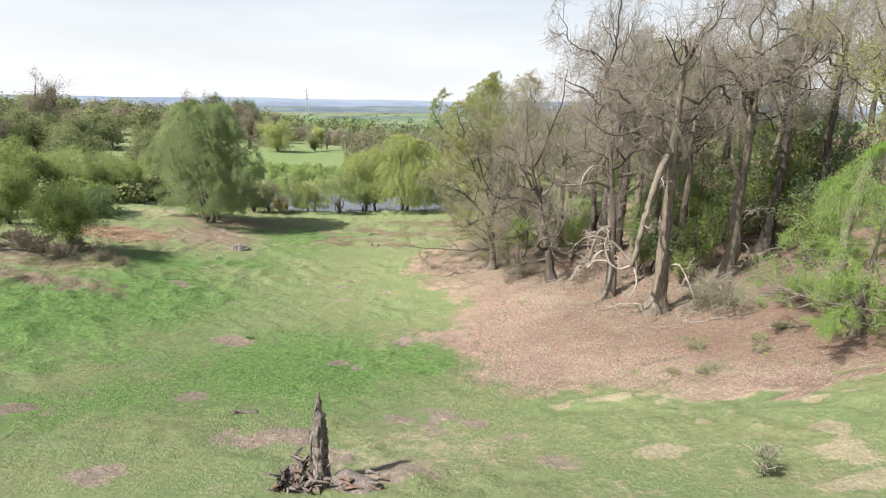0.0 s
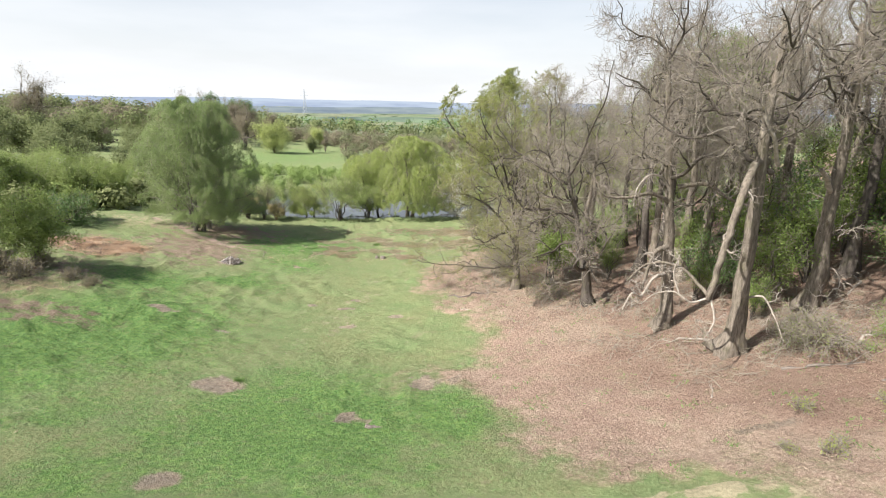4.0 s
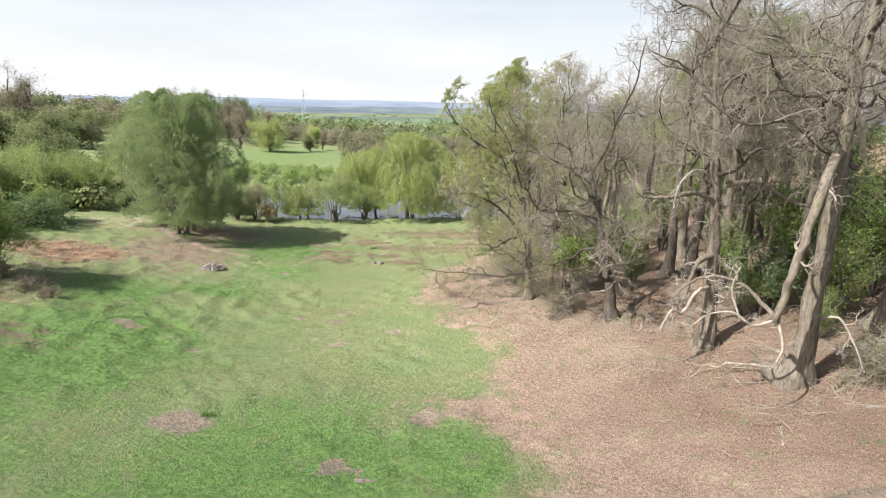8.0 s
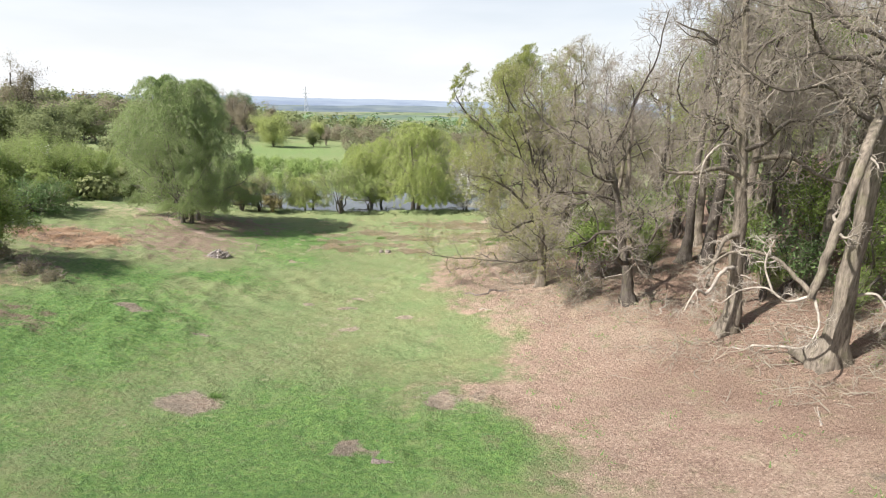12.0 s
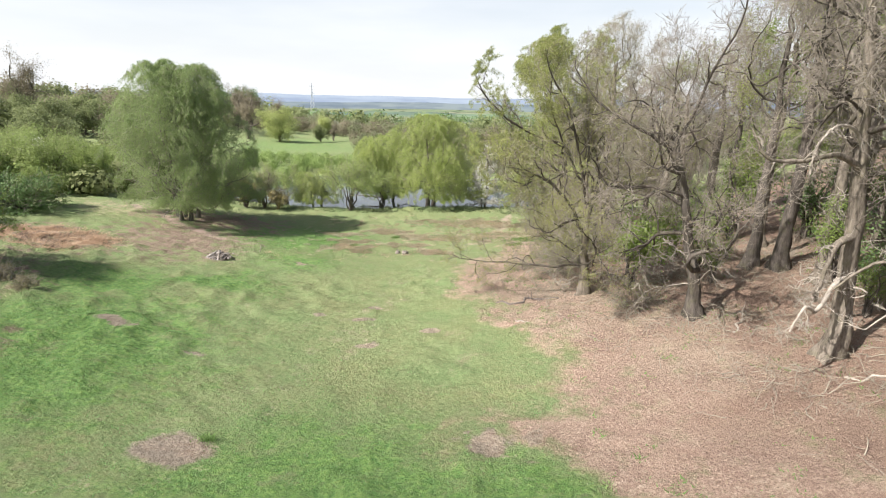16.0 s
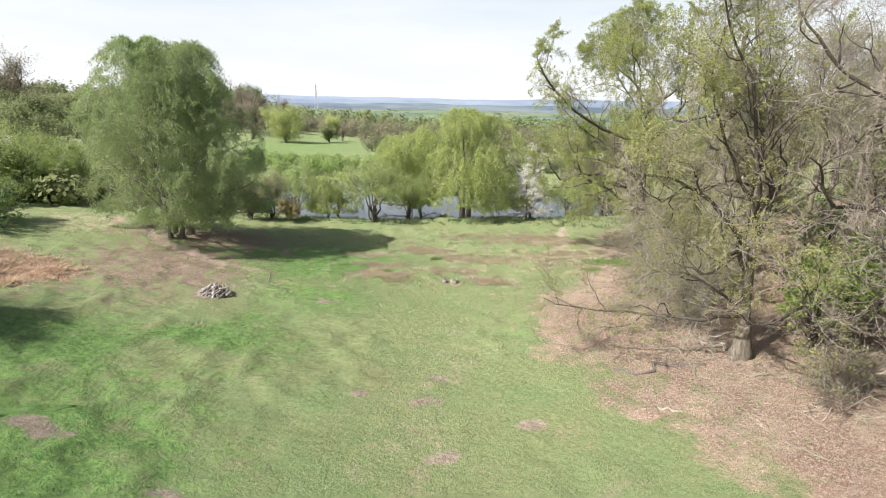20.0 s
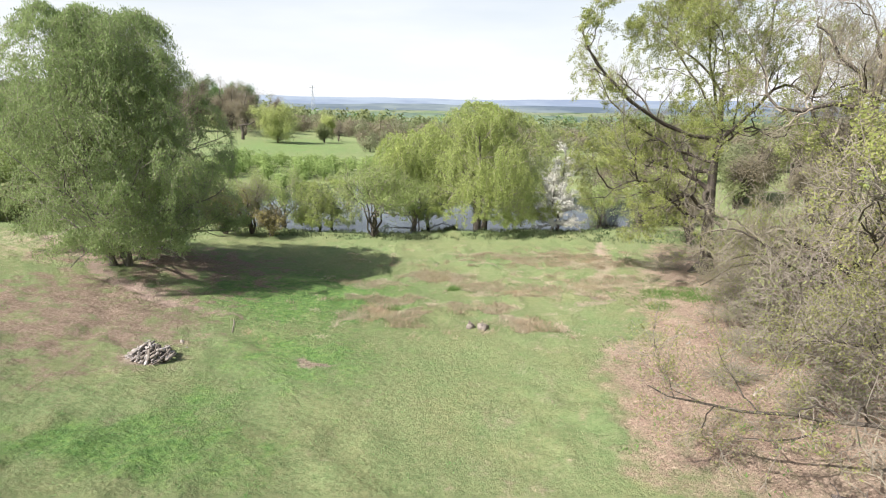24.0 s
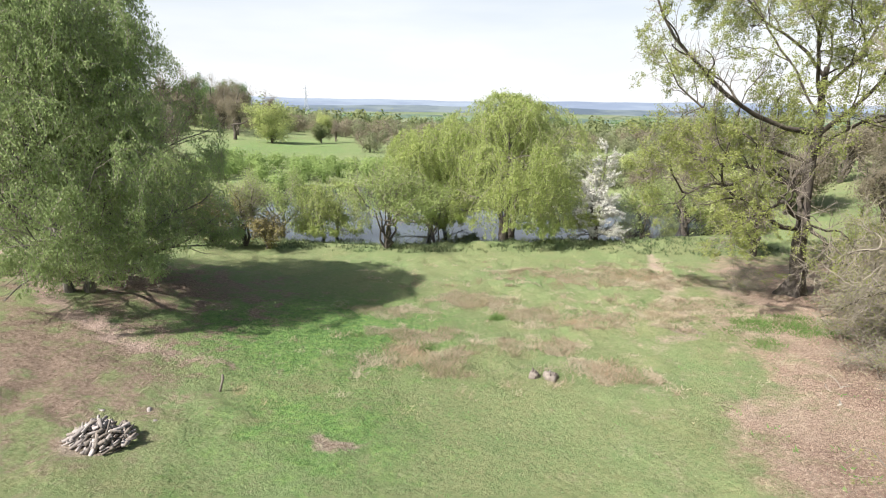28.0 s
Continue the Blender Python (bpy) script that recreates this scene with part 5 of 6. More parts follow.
STEEL = plain("galvanised_steel", (0.36, 0.39, 0.43), (0.46, 0.49, 0.53), 0.5, 0.6)
pylon = thing("pylon", -302, 1195, "grey lattice electricity pylon far across the valley", "pylon", z=-12.0)


def bars(name, ends, r, mat, parent, label=""):
    P = np.array([[a, ((np.array(a) + np.array(b)) / 2), b] for a, b in [(np.array(p, float), np.array(q, float)) for p, q in ends]])
    return mesh_object(name, *tubes(P, np.full(P.shape[:2], r), 5), mat, parent, label)


for sx in (-1, 1):
    for sy in (-1, 1):
        bars("leg", [((4.2 * sx, 4.2 * sy, -2), (1.1 * sx, 1.1 * sy, 28)), ((1.1 * sx, 1.1 * sy, 28), (0.2 * sx, 0.2 * sy, 50))], 0.28, STEEL, pylon)
for z0, z1 in ((0, 9), (9, 17), (17, 24), (24, 30), (30, 37)):
    w0, w1 = 4.2 - 3.1 * min(z0, 28) / 28, 4.2 - 3.1 * min(z1, 28) / 28
    bars("brace", [((-w0, -w0, z0), (w1, -w1, z1)), ((w0, -w0, z0), (-w1, -w1, z1)), ((-w0, w0, z0), (w1, w1, z1))], 0.16, STEEL, pylon)
for z, w in ((29, 6.5), (36, 8.5), (43, 6.0)):
    bars("cross_arm", [((-w, 0, z), (w, 0, z)), ((-w, 0, z), (0, 0, z + 2.4)), ((w, 0, z), (0, 0, z + 2.4))], 0.22, STEEL, pylon)


# ---- dead wood ----
ROT = bark("rotten_wood", (0.05, 0.041, 0.036), (0.36, 0.305, 0.275), mossy=0.0, scale=2.2)
ROT_RED = plain("red_rot", (0.06, 0.04, 0.032), (0.25, 0.165, 0.125), 9.0, bump=0.8, dist=0.04)
ROT_PALE = plain("weathered_wood", (0.13, 0.11, 0.095), (0.31, 0.27, 0.235), 8.0, per_thing=0.4)
CUT = plain("split_wood", (0.29, 0.255, 0.24), (0.58, 0.53, 0.5), 9.0, per_thing=0.7)


def path3(rng, a, b, k, gnarl):
    s = np.linspace(0, 1, k)[:, None]
    p = np.array(a) * (1 - s) + np.array(b) * s
    p[1:-1] += gnarl * rng.randn(k - 2, 3)
    return p[None]


def closed_tube(P, R, sides, lumps, rng, shape=None):
    """A tube that tapers shut at both ends."""
    R = R.copy()
    P = np.concatenate([P[:, :1], P, P[:, -1:]], 1)
    R = np.concatenate([R[:, :1] * 0.02, R, R[:, -1:] * 0.02], 1)
    P[:, 0] -= 0.01 * unit(P[:, 2] - P[:, 1])
    P[:, -1] += 0.01 * unit(P[:, -2] - P[:, -3])
    return tubes(P, R, sides, lumps, rng, shape)


def furrowed(P, R, sides, rng, deep=0.25):
    """A weathered trunk: ridges that run along it and drift round, cracks between."""
    k = P.shape[1] + 2
    a, s = np.arange(sides)[None] * 2 * np.pi / sides, np.linspace(0, 1, k)[:, None]
    w = rng.rand(4) * 6
    f = 0.5 * np.sin(3 * a + 2.2 * s + w[0]) + 0.4 * np.sin(5 * a - 3 * s + w[1]) + 0.35 * np.sin(8 * a + 4 * s + w[2]) + 0.3 * np.sin(2 * a + 9 * s + w[3])
    return closed_tube(P, R, sides, 0.025, rng, 1 + deep * f)


rng = np.random.RandomState(7)
snag = thing("dead_tree", -3.05, 11.55, "jagged grey snag of a dead tree with rotted root plate", "dead tree")
P = path3(rng, (0, 0, -0.2), (0.02, 0.1, 2.45), 28, 0.025)
R = np.interp(np.linspace(0, 1, 28), [0, 0.1, 0.3, 0.6, 0.8, 0.9, 1], [0.36, 0.26, 0.2, 0.17, 0.12, 0.07, 0.03])[None]
mesh_object("trunk", *furrowed(P, R, 26, rng, 0.2), ROT, snag)
for i in range(7):
    a = i * 0.9
    P = path3(rng, (0.2 * math.cos(a), 0.2 * math.sin(a), -0.1), (0.07 * math.cos(a + 0.6) - 0.03, 0.07 * math.sin(a + 0.6) + 0.06, 1.0 + 0.26 * i), 12, 0.045)
    mesh_object("splinter", *closed_tube(P, np.linspace(0.1, 0.02, 12)[None], 8, 0.2, rng), ROT, snag)
for i in range(34):
    a, d = 2.2 + 1.9 * rng.rand(), 0.3 + 0.75 * rng.rand()
    c = np.array([d * math.cos(a), 0.5 * d * math.sin(a), 0.05 + 0.5 * rng.rand() * (1.2 - d)])
    P = path3(rng, c, c + 0.42 * rng.randn(3) * np.array([1, 0.7, 0.8]) + np.array([0, 0, 0.12]), 7, 0.09)
    P[..., 2] = np.maximum(P[..., 2], -0.02)
    mesh_object("root", *closed_tube(P, np.linspace(0.08, 0.02, 7)[None], 7, 0.35, rng), ROT_RED if i % 5 == 0 else ROT, snag)
P = path3(rng, (0.3, -0.1, 0.14), (1.6, -0.5, 0.12), 10, 0.03)
mesh_object("fallen_trunk", *furrowed(P, np.interp(np.linspace(0, 1, 10), [0, 0.2, 0.8, 1], [0.22, 0.34, 0.3, 0.2])[None], 22, rng, 0.22), ROT, snag, "split rotten fallen trunk")
for i in range(9):
    c = np.array([0.35 + 0.95 * rng.rand(), -0.3 + 0.4 * rng.randn() * 0.4, 0.38 + 0.08 * rng.rand()])
    P = path3(rng, c, c + np.array([0.35, -0.12, -0.02]) + 0.08 * rng.randn(3), 6, 0.02)
    mesh_object("bark_slab", *closed_tube(P, np.linspace(0.05, 0.025, 6)[None], 6, 0.35, rng), ROT_RED if i % 2 else ROT, snag)
P = path3(rng, (-0.75, -0.1, 0.0), (-0.15, -0.35, 0.02), 6, 0.03)
mesh_object("rotted_heartwood", *closed_tube(P, np.full((1, 6), 0.13), 9, 0.2, rng), ROT_RED, snag, "crumbled red heartwood")


def fallen(name, x, y, length, r, turn, mat, seed, label, category="log", forks=0, group="", lift=0.0):
    """A branch or log lying on the ground, with its forks."""
    rg = np.random.RandomState(seed)
    ob = thing(name, x, y, label, category, group)
    d = np.array([math.cos(turn), math.sin(turn), 0])
    k = 9
    s = np.linspace(-0.5, 0.5, k) * length
    P = np.array([[x + q * d[0], y + q * d[1]] for q in s])
    z = land(P[:, 0], P[:, 1]) - ground_z(x, y)
    P = np.stack([P[:, 0] - x, P[:, 1] - y, z + r * 0.75], -1)
    P[1:-1] += 0.05 * length * rg.randn(k - 2, 3) * np.array([1, 1, 0.15])
    P[:, 2] += lift * np.linspace(0, 1, k) ** 2
    R = r * np.linspace(1, 0.5, k) ** 0.8
    mesh_object("stem", *closed_tube(P[None], R[None], 9, 0.08, rg), mat, ob, smooth=True)
    for i in range(forks):
        B, BR = sprout(rg, P[None], R[None], 1, 0.3, 0.95, 50, length * 0.35, 7, 0.55, 0.25, 0.05, 0, 0.3)
        B[..., 2] = np.maximum(B[..., 2], land(B[..., 0] + x, B[..., 1] + y) - ground_z(x, y) + 0.02)
        mesh_object("fork", *tubes(B, np.maximum(BR, 0.012), 6), mat, ob, smooth=True)
    return ob


FALLEN = "fallen branches on the ground"
for args in [("log", -7.2, 17.3, 0.9, 0.12, 0.2, ROT, 1, "short dark rotten log in the grass", "log", 1), ("log", -4.1, 23.7, 0.7, 0.11, -0.2, ROT, 2, "small dark log lying in the grass", "log", 0),
             ("fallen_branch", 14.8, 22.2, 1.8, 0.06, -0.3, ROT_PALE, 3, "pale fallen branch on leaf litter", "branch", 1), ("fallen_branch", 13.2, 24.4, 2.6, 0.07, -0.4, ROT_PALE, 4, "large bleached fallen limb with forks", "branch", 4),
             ("fallen_branch", 9.1, 24.3, 0.9, 0.035, 1.0, DEADWOOD, 5, "small forked dead branch", "branch", 2), ("fallen_branch", 0.6, 41.9, 3.4, 0.07, -0.05, ROT, 6, "long dark fallen branch at the grass edge", "branch", 3),
             ("fallen_branch", 0.0, 39.1, 1.0, 0.05, -0.5, DEADWOOD, 8, "pale forked branch with a raised tip", "branch", 1), ("fallen_branch", 1.9, 38.7, 0.9, 0.03, -0.9, DEADWOOD, 9, "thin pale stick on leaf litter", "branch", 0),
             ("fallen_branch", 3.2, 38.2, 0.8, 0.03, -0.9, DEADWOOD, 10, "thin pale stick on leaf litter", "branch", 0), ("fallen_branch", -3.2, 48.4, 0.9, 0.03, 1.9, DEADWOOD, 12, "curved pale stick in the grass", "branch", 1),
             ("fallen_branch", 2.2, 47.6, 2.4, 0.05, 0.5, DEADWOOD, 13, "fallen dead branch under the oaks", "branch", 4), ("fallen_branch", 10.6, 29.4, 2.8, 0.07, 2.6, DEADWOOD, 14, "bleached limb fallen between the oaks", "branch", 4),
             ("fallen_branch", 14.6, 26.0, 3.0, 0.06, 0.5, ROT, 15, "heap of fallen dead branches", "branch", 6), ("fallen_branch", 8.8, 35.6, 2.2, 0.06, 0.9, DEADWOOD, 16, "bleached limb fallen at an oak's foot", "branch", 4),
             ("fallen_branch", 16.8, 25.5, 3.2, 0.06, 0.1, DEADWOOD, 18, "pale fallen branch on the slope", "branch", 2), ("fallen_branch", 18.4, 30.2, 3.6, 0.08, 0.7, DEADWOOD, 19, "pale fallen branch on the slope", "branch", 3),
             ("fallen_branch", 5.8, 44.8, 2.2, 0.05, 2.2, DEADWOOD, 20, "fallen dead branch under the oaks", "branch", 4), ("fallen_branch", 1.4, 52.2, 1.8, 0.04, 0.9, DEADWOOD, 22, "fallen dead branch under the oaks", "branch", 3)]:
    fallen(*args, group=FALLEN)

# small scarp in the turf, shade under its overhanging edge painted into the earth
lip = thing("turf_scarp", -18.75, 35.95, "small earth scarp with an overhanging turf edge", "bank")
SHADED_EARTH = plain("earth_in_shade", (0.05, 0.038, 0.028), (0.13, 0.1, 0.075), 8.0, bump=0.9, dist=0.04)
TURF = plain("turf_edge", (0.06, 0.12, 0.035), (0.13, 0.21, 0.07), 7.0, bump=0.9, dist=0.05)
P = path3(rng, (-0.75, -0.5, 0.02), (0.7, 0.55, 0.02), 9, 0.05)
P[..., 2] = land(P[..., 0] - 18.75, P[..., 1] + 35.95) - ground_z(-18.75, 35.95) + 0.14
mesh_object("earth_face", *closed_tube(P, np.linspace(0.24, 0.13, 9)[None], 8, 0.25, rng), SHADED_EARTH, lip, "dark crumbling earth")
mesh_object("turf_edge", *closed_tube(P + np.array([-0.08, 0.16, 0.17]), np.linspace(0.2, 0.1, 9)[None], 8, 0.35, rng), TURF, lip)

# the pile of split logs
pile = thing("log_pile", -19.35, 48.75, "heap of pale split logs on bare soil", "log pile")
rp = np.random.RandomState(17)
for i in range(150):
    a, d = rp.rand() * 6.28, math.sqrt(rp.rand())
    top = 0.45 * (1 - d ** 1.7)
    c = np.array([0.82 * d * math.cos(a), 0.55 * d * math.sin(a), 0.05 + top * (0.55 + 0.45 * rp.rand())])
    t = 1.3 + 0.7 * rp.randn()
    w = np.array([math.cos(t), math.sin(t), 0.18 + 0.3 * rp.randn()])
    ln, rr = 0.16 + 0.28 * rp.rand(), 0.022 + 0.034 * rp.rand()
    P = np.stack([c - w * ln / 2, c, c + w * ln / 2])[None]
    P[..., 2] = np.maximum(P[..., 2], 0.04)
    grey = rp.rand() < 0.25 + 0.5 * (c[0] > 0.15)
    mesh_object("log", *closed_tube(P, rr * (0.75 + 0.5 * rp.rand(1, 3)), 4, 0.3, rp), ROT_PALE if grey else CUT, pile, "dark weathered log" if grey else "")
for x, y, s in [(-20.2, 50.0, 0.2), (-19.0, 50.3, 0.16), (-18.6, 49.9, 0.2), (-21.0, 49.3, 0.18), (-20.6, 50.5, 0.14), (-19.9, 52.2, 0.12)]:
    fallen("log", x, y, s * 1.8, s * 0.4, x * 7, CUT, int(-x * 10), "stray pale split log", "log", group="stray logs by the pile")

for x, y, r, h in [(-7.2, 53.9, 0.22, 0.13), (-7.75, 54.05, 0.15, 0.22)]:
    st = thing("tree_stump", x, y, "low weathered stump with splintered grey wood", "stump", "stumps in the grass")
    P = np.array([[(0, 0, -0.1), (0, 0, h * 0.5), (0.01, 0, h)]])
    mesh_object("wood", *furrowed(P, np.array([[r * 1.3, r * 1.1, r * 0.9]]), 18, rng, 0.2), ROT_PALE, st)
    for i in range(5):
        a = 1.26 * i + x
        c = np.array([0.75 * r * math.cos(a), 0.75 * r * math.sin(a), 0.0])
        P = path3(rng, c, c * 0.8 + np.array([0.0, 0.0, h * (1.0 + 0.7 * rng.rand())]), 5, 0.012)
        mesh_object("splinter", *closed_tube(P, np.linspace(0.07, 0.02, 5)[None], 6, 0.25, rng), CUT if i == 2 else ROT, st)
st = thing("stick", -17.7, 51.8, "short bleached stick standing in the grass", "stick")
mesh_object("stem", *closed_tube(path3(rng, (0, 0, -0.1), (0.12, 0.1, 0.55), 5, 0.03), np.full((1, 5), 0.035), 6, 0.15, rng), ROT_PALE, st)


# ---- tussocks, weeds and ground cover ----
def blades(rg, x, y, count, height, width, spread, z=None, flat=0.5):
    """Grass blades as narrow triangles round each point."""
    n = len(x)
    bx, by = np.repeat(x, count) + spread * rg.randn(n * count), np.repeat(y, count) + spread * rg.randn(n * count)
    bz = (land(bx, by) if z is None else np.repeat(z, count)) - 0.02
    if z is None:
        bz = bz + tussock(bx, by)
    h = height * (0.5 + rg.rand(n * count))
    a = rg.rand(n * count) * 6.28
    w = width * (0.6 + 0.8 * rg.rand(n * count))
    lean = flat * h[:, None] * rg.randn(n * count, 2)
    c = np.stack([bx, by, bz], -1)
    s = np.stack([np.cos(a) * w, np.sin(a) * w, 0 * a], -1)
    tip = c + np.concatenate([lean, h[:, None]], 1)
    return np.stack([c - s, c + s, tip], 1).reshape(-1, 3), np.arange(n * count * 3).reshape(-1, 3)


def clump(name, x, y, w, h, mat, seed, label, category, group, count=150, blade=0.025):
    rg = np.random.RandomState(seed)
    ob = thing(name, x, y, label, category, group)
    px, py = 0.4 * w * rg.randn(count), 0.4 * w * rg.randn(count)
    z = land(px + x, py + y) - ground_z(x, y)
    mesh_object("frond_mass", *blades(rg, px, py, 4, h, blade, 0.06, z, 0.7), mat, ob)["kind"] = "stuff"
    return ob


TUSS = "dead bracken clumps"
for i, (x, y, w, h) in enumerate([(-11.8, 55.0, 0.9, 0.3), (-12.4, 56.0, 0.7, 0.25), (-7.3, 56.4, 0.8, 0.3), (-5.4, 54.2, 1.0, 0.25), (-3.0, 59.5, 1.2, 0.3), (-5.0, 59.8, 1.1, 0.3), (-1.2, 60.2, 1.0, 0.3), (-0.1, 66.8, 1.2, 0.4), (-2.4, 66.0, 1.2, 0.35),
                                  (-4.6, 66.6, 1.0, 0.3), (-9.5, 62.3, 0.9, 0.3), (-28.6, 47.4, 1.4, 0.3), (-30.4, 46.2, 1.4, 0.35), (-27.0, 45.6, 1.2, 0.3), (-29.3, 44.6, 1.3, 0.3), (-26.4, 48.8, 1.2, 0.25), (-31.5, 48.6, 1.2, 0.3), (-25.4, 33.0, 1.0, 0.2),
                                  (-23.6, 32.4, 1.0, 0.2), (-27.2, 32.0, 1.0, 0.2), (-22.0, 33.4, 0.8, 0.2), (-16.6, 52.0, 0.6, 0.18), (-12.6, 51.4, 0.6, 0.18)]):
    clump("bracken_clump", x, y, w * 1.5, h * 0.55, BRACKEN if i % 2 else STRAW, 200 + i, "flattened straw-brown bracken in the meadow", "bracken", TUSS, 420, 0.012)
for i, (x, y, w, h) in enumerate([(-8.5, 59.9, 0.35, 0.45), (-3.4, 60.6, 0.9, 0.3), (-1.0, 59.0, 0.8, 0.3), (2.5, 59.1, 0.8, 0.35), (4.8, 57.4, 1.0, 0.35), (3.4, 58.4, 0.9, 0.35), (1.6, 56.6, 0.6, 0.25), (-0.4, 67.6, 0.7, 0.4), (-18.0, 31.0, 0.35, 0.3), (-26.4, 50.8, 0.4, 0.4),
                                  (-10.9, 27.8, 0.25, 0.3), (-14.2, 57.2, 0.5, 0.25), (-11.6, 56.4, 0.5, 0.35), (-18.4, 37.0, 0.6, 0.25), (-17.8, 54.4, 0.7, 0.25)]):
    clump("weed_clump", x, y, w, h * 0.45, GRASS, 300 + i, "rank green weeds standing above the turf", "weeds", "weed clumps", 70, 0.03)
bram = bush("bramble_bush", 10.8, 21.8, 0.32, 1.0, 401, "low sparse yellow-green bramble on leaf litter", LEAF_OAK, 260, 0.07, 8, "brambles on the litter", n=(4, 4), r=0.02)
for i, (x, y, s) in enumerate([(12.9, 20.9, 0.9), (9.9, 19.0, 0.9), (12.6, 20.0, 0.9), (10.4, 19.4, 0.8), (8.9, 19.4, 0.7), (14.4, 21.6, 0.9)]):
    again(bram, x, y, s, i)
bush("thorn_bush", 7.4, 10.9, 0.75, 0.9, 405, "small sparse dark green thorn in the turf", LEAF_DARK, 320, 0.06, 9, n=(4, 4), r=0.014)
heath = bush("heather_bush", -25.2, 38.4, 0.7, 2.0, 403, "dry brown heather on the bank", LEAF_BROWN, 900, 0.1, 9, "heather on the bank", n=(5, 5), r=0.02)
for i, (x, y, s) in enumerate([(-27.5, 37.4, 1.2), (-30, 38.6, 1.4), (-23.6, 37.6, 0.7), (-32.5, 39.5, 1.4), (-28.6, 39.8, 1.0), (-34, 37, 1.3)]):
    again(heath, x, y, s, i)

rg = np.random.RandomState(77)
REED = leaf("bank_sedge", (0.1, 0.15, 0.06), (0.2, 0.22, 0.1), (0.09, 0.13, 0.06), 0.3, 0.8)


def sown(n, x0, x1, y0, y1, weight):
    x, y = x0 + (x1 - x0) * rg.rand(n), y0 + (y1 - y0) * rg.rand(n)
    keep = rg.rand(n) < weight(x, y)
    return x[keep], y[keep]


def meadow_share(x, y):
    li, ba, _, fe, tr = zones(x, y)
    return (1 - li) * (1 - ba) * (1 - 0.7 * fe) * (1 - 0.5 * tr)


def patchy(x, y):
    return 0.25 + 0.75 * soft(patches(x, y, 0.8, 11) + 0.5 * patches(x, y, 2.7, 12), 0.5, 1.0)


GRASS_LUSH = leaf("lush_grass", (0.13, 0.24, 0.07), (0.21, 0.31, 0.11), (0.125, 0.25, 0.07), 0.5, 0.8)
GRASS_DRY = leaf("thin_grass", (0.19, 0.235, 0.105), (0.26, 0.28, 0.14), (0.18, 0.225, 0.095), 0.5, 0.8)
px, py = sown(40000, -36, 8, 9.5, 66, lambda x, y: meadow_share(x, y) * patchy(x, y) * (1 - 0.8 * np.clip(zones(x, y)[2], 0, 1)))
tagged(mesh_object("grass", *blades(rg, px, py, 4, 0.045, 0.016, 0.09, flat=0.9), GRASS_DRY), "short olive green meadow grass", "grass", kind="stuff")
px, py = sown(40000, -36, 4, 11, 66, lambda x, y: meadow_share(x, y) * np.clip(zones(x, y)[2] * 1.2, 0, 1) * patchy(x, y))
tagged(mesh_object("grass", *blades(rg, px, py, 5, 0.07, 0.018, 0.09, flat=0.8), GRASS_LUSH), "thick bright green grass", "grass", kind="stuff")
px, py = sown(16000, -36, 18, 9.5, 70, lambda x, y: np.clip(zones(x, y)[3] + 0.06 + 0.25 * litter_at(x, y), 0, 1) * patchy(x, y))
tagged(mesh_object("dry_grass", *blades(rg, px, py, 5, 0.06, 0.009, 0.1, flat=1.0), STRAW), "bleached dry grass stalks", "grass", kind="stuff")
px, py = sown(60000, -35, -21, 36, 52, lambda x, y: soft(bell(x, y, -29.6, 47.4, 2.6, 2.0), 0.2, 0.7) * patches(x, y, 0.7, 31))
tagged(mesh_object("bracken", *blades(rg, px, py, 5, 0.14, 0.03, 0.14, flat=1.3), BRACKEN), "mat of collapsed orange-brown bracken on the bank", "bracken", kind="stuff")
px, py = sown(26000, -35, -21, 31, 42, lambda x, y: soft(bell(x, y, -27.6, 35.8, 2.6, 1.5), 0.2, 0.8) * patches(x, y, 0.7, 32))
tagged(mesh_object("dry_grass", *blades(rg, px, py, 5, 0.13, 0.012, 0.14, flat=1.0), STRAW), "bleached straw and heather stalks on the bank", "grass", kind="stuff")
# scruffy mats of dead bracken, straw and rank grass over the lower meadow
STALKS = leaf("dead_stalks", (0.27, 0.21, 0.15), (0.4, 0.33, 0.24), (0.3, 0.26, 0.17), 0.3, 0.9)
MAT = leaf("bleached_mat", (0.4, 0.34, 0.255), (0.54, 0.47, 0.355), (0.36, 0.32, 0.23), 0.3, 0.9)
MATS = [(-11.8, 55.3, 1.5, 0.8), (-7.0, 56.6, 1.3, 0.7), (-5.2, 54.3, 1.4, 0.6), (-3.2, 59.8, 3.0, 0.9), (-9.8, 62.4, 1.6, 0.8), (-1.5, 66.2, 3.6, 1.3), (-4.5, 66.8, 2.0, 0.9), (0.4, 61.8, 1.6, 0.9), (-6.4, 60.2, 1.6, 0.8), (-13.2, 60.5, 1.2, 0.6), (-12.4, 57.6, 1.5, 0.7)]


def mats(x, y):
    m = np.zeros(np.shape(x))
    for cx, cy, sx, sy in MATS:
        m = np.maximum(m, bell(x, y, cx, cy, sx, sy))
    return m


px, py = sown(60000, -17, 6, 52, 70, lambda x, y: soft(mats(x, y) + 1.3 * (patches(x, y, 0.6, 33) - 0.5), 0.4, 0.75))
tagged(mesh_object("bracken", *blades(rg, px, py, 6, 0.09, 0.014, 0.1, flat=1.2), MAT), "flattened mats of straw-coloured dead growth", "bracken", kind="stuff")
px, py = sown(30000, -17, 6, 52, 70, lambda x, y: soft(mats(x, y) + 1.4 * (patches(x, y, 0.7, 34) - 0.5), 0.45, 0.8))
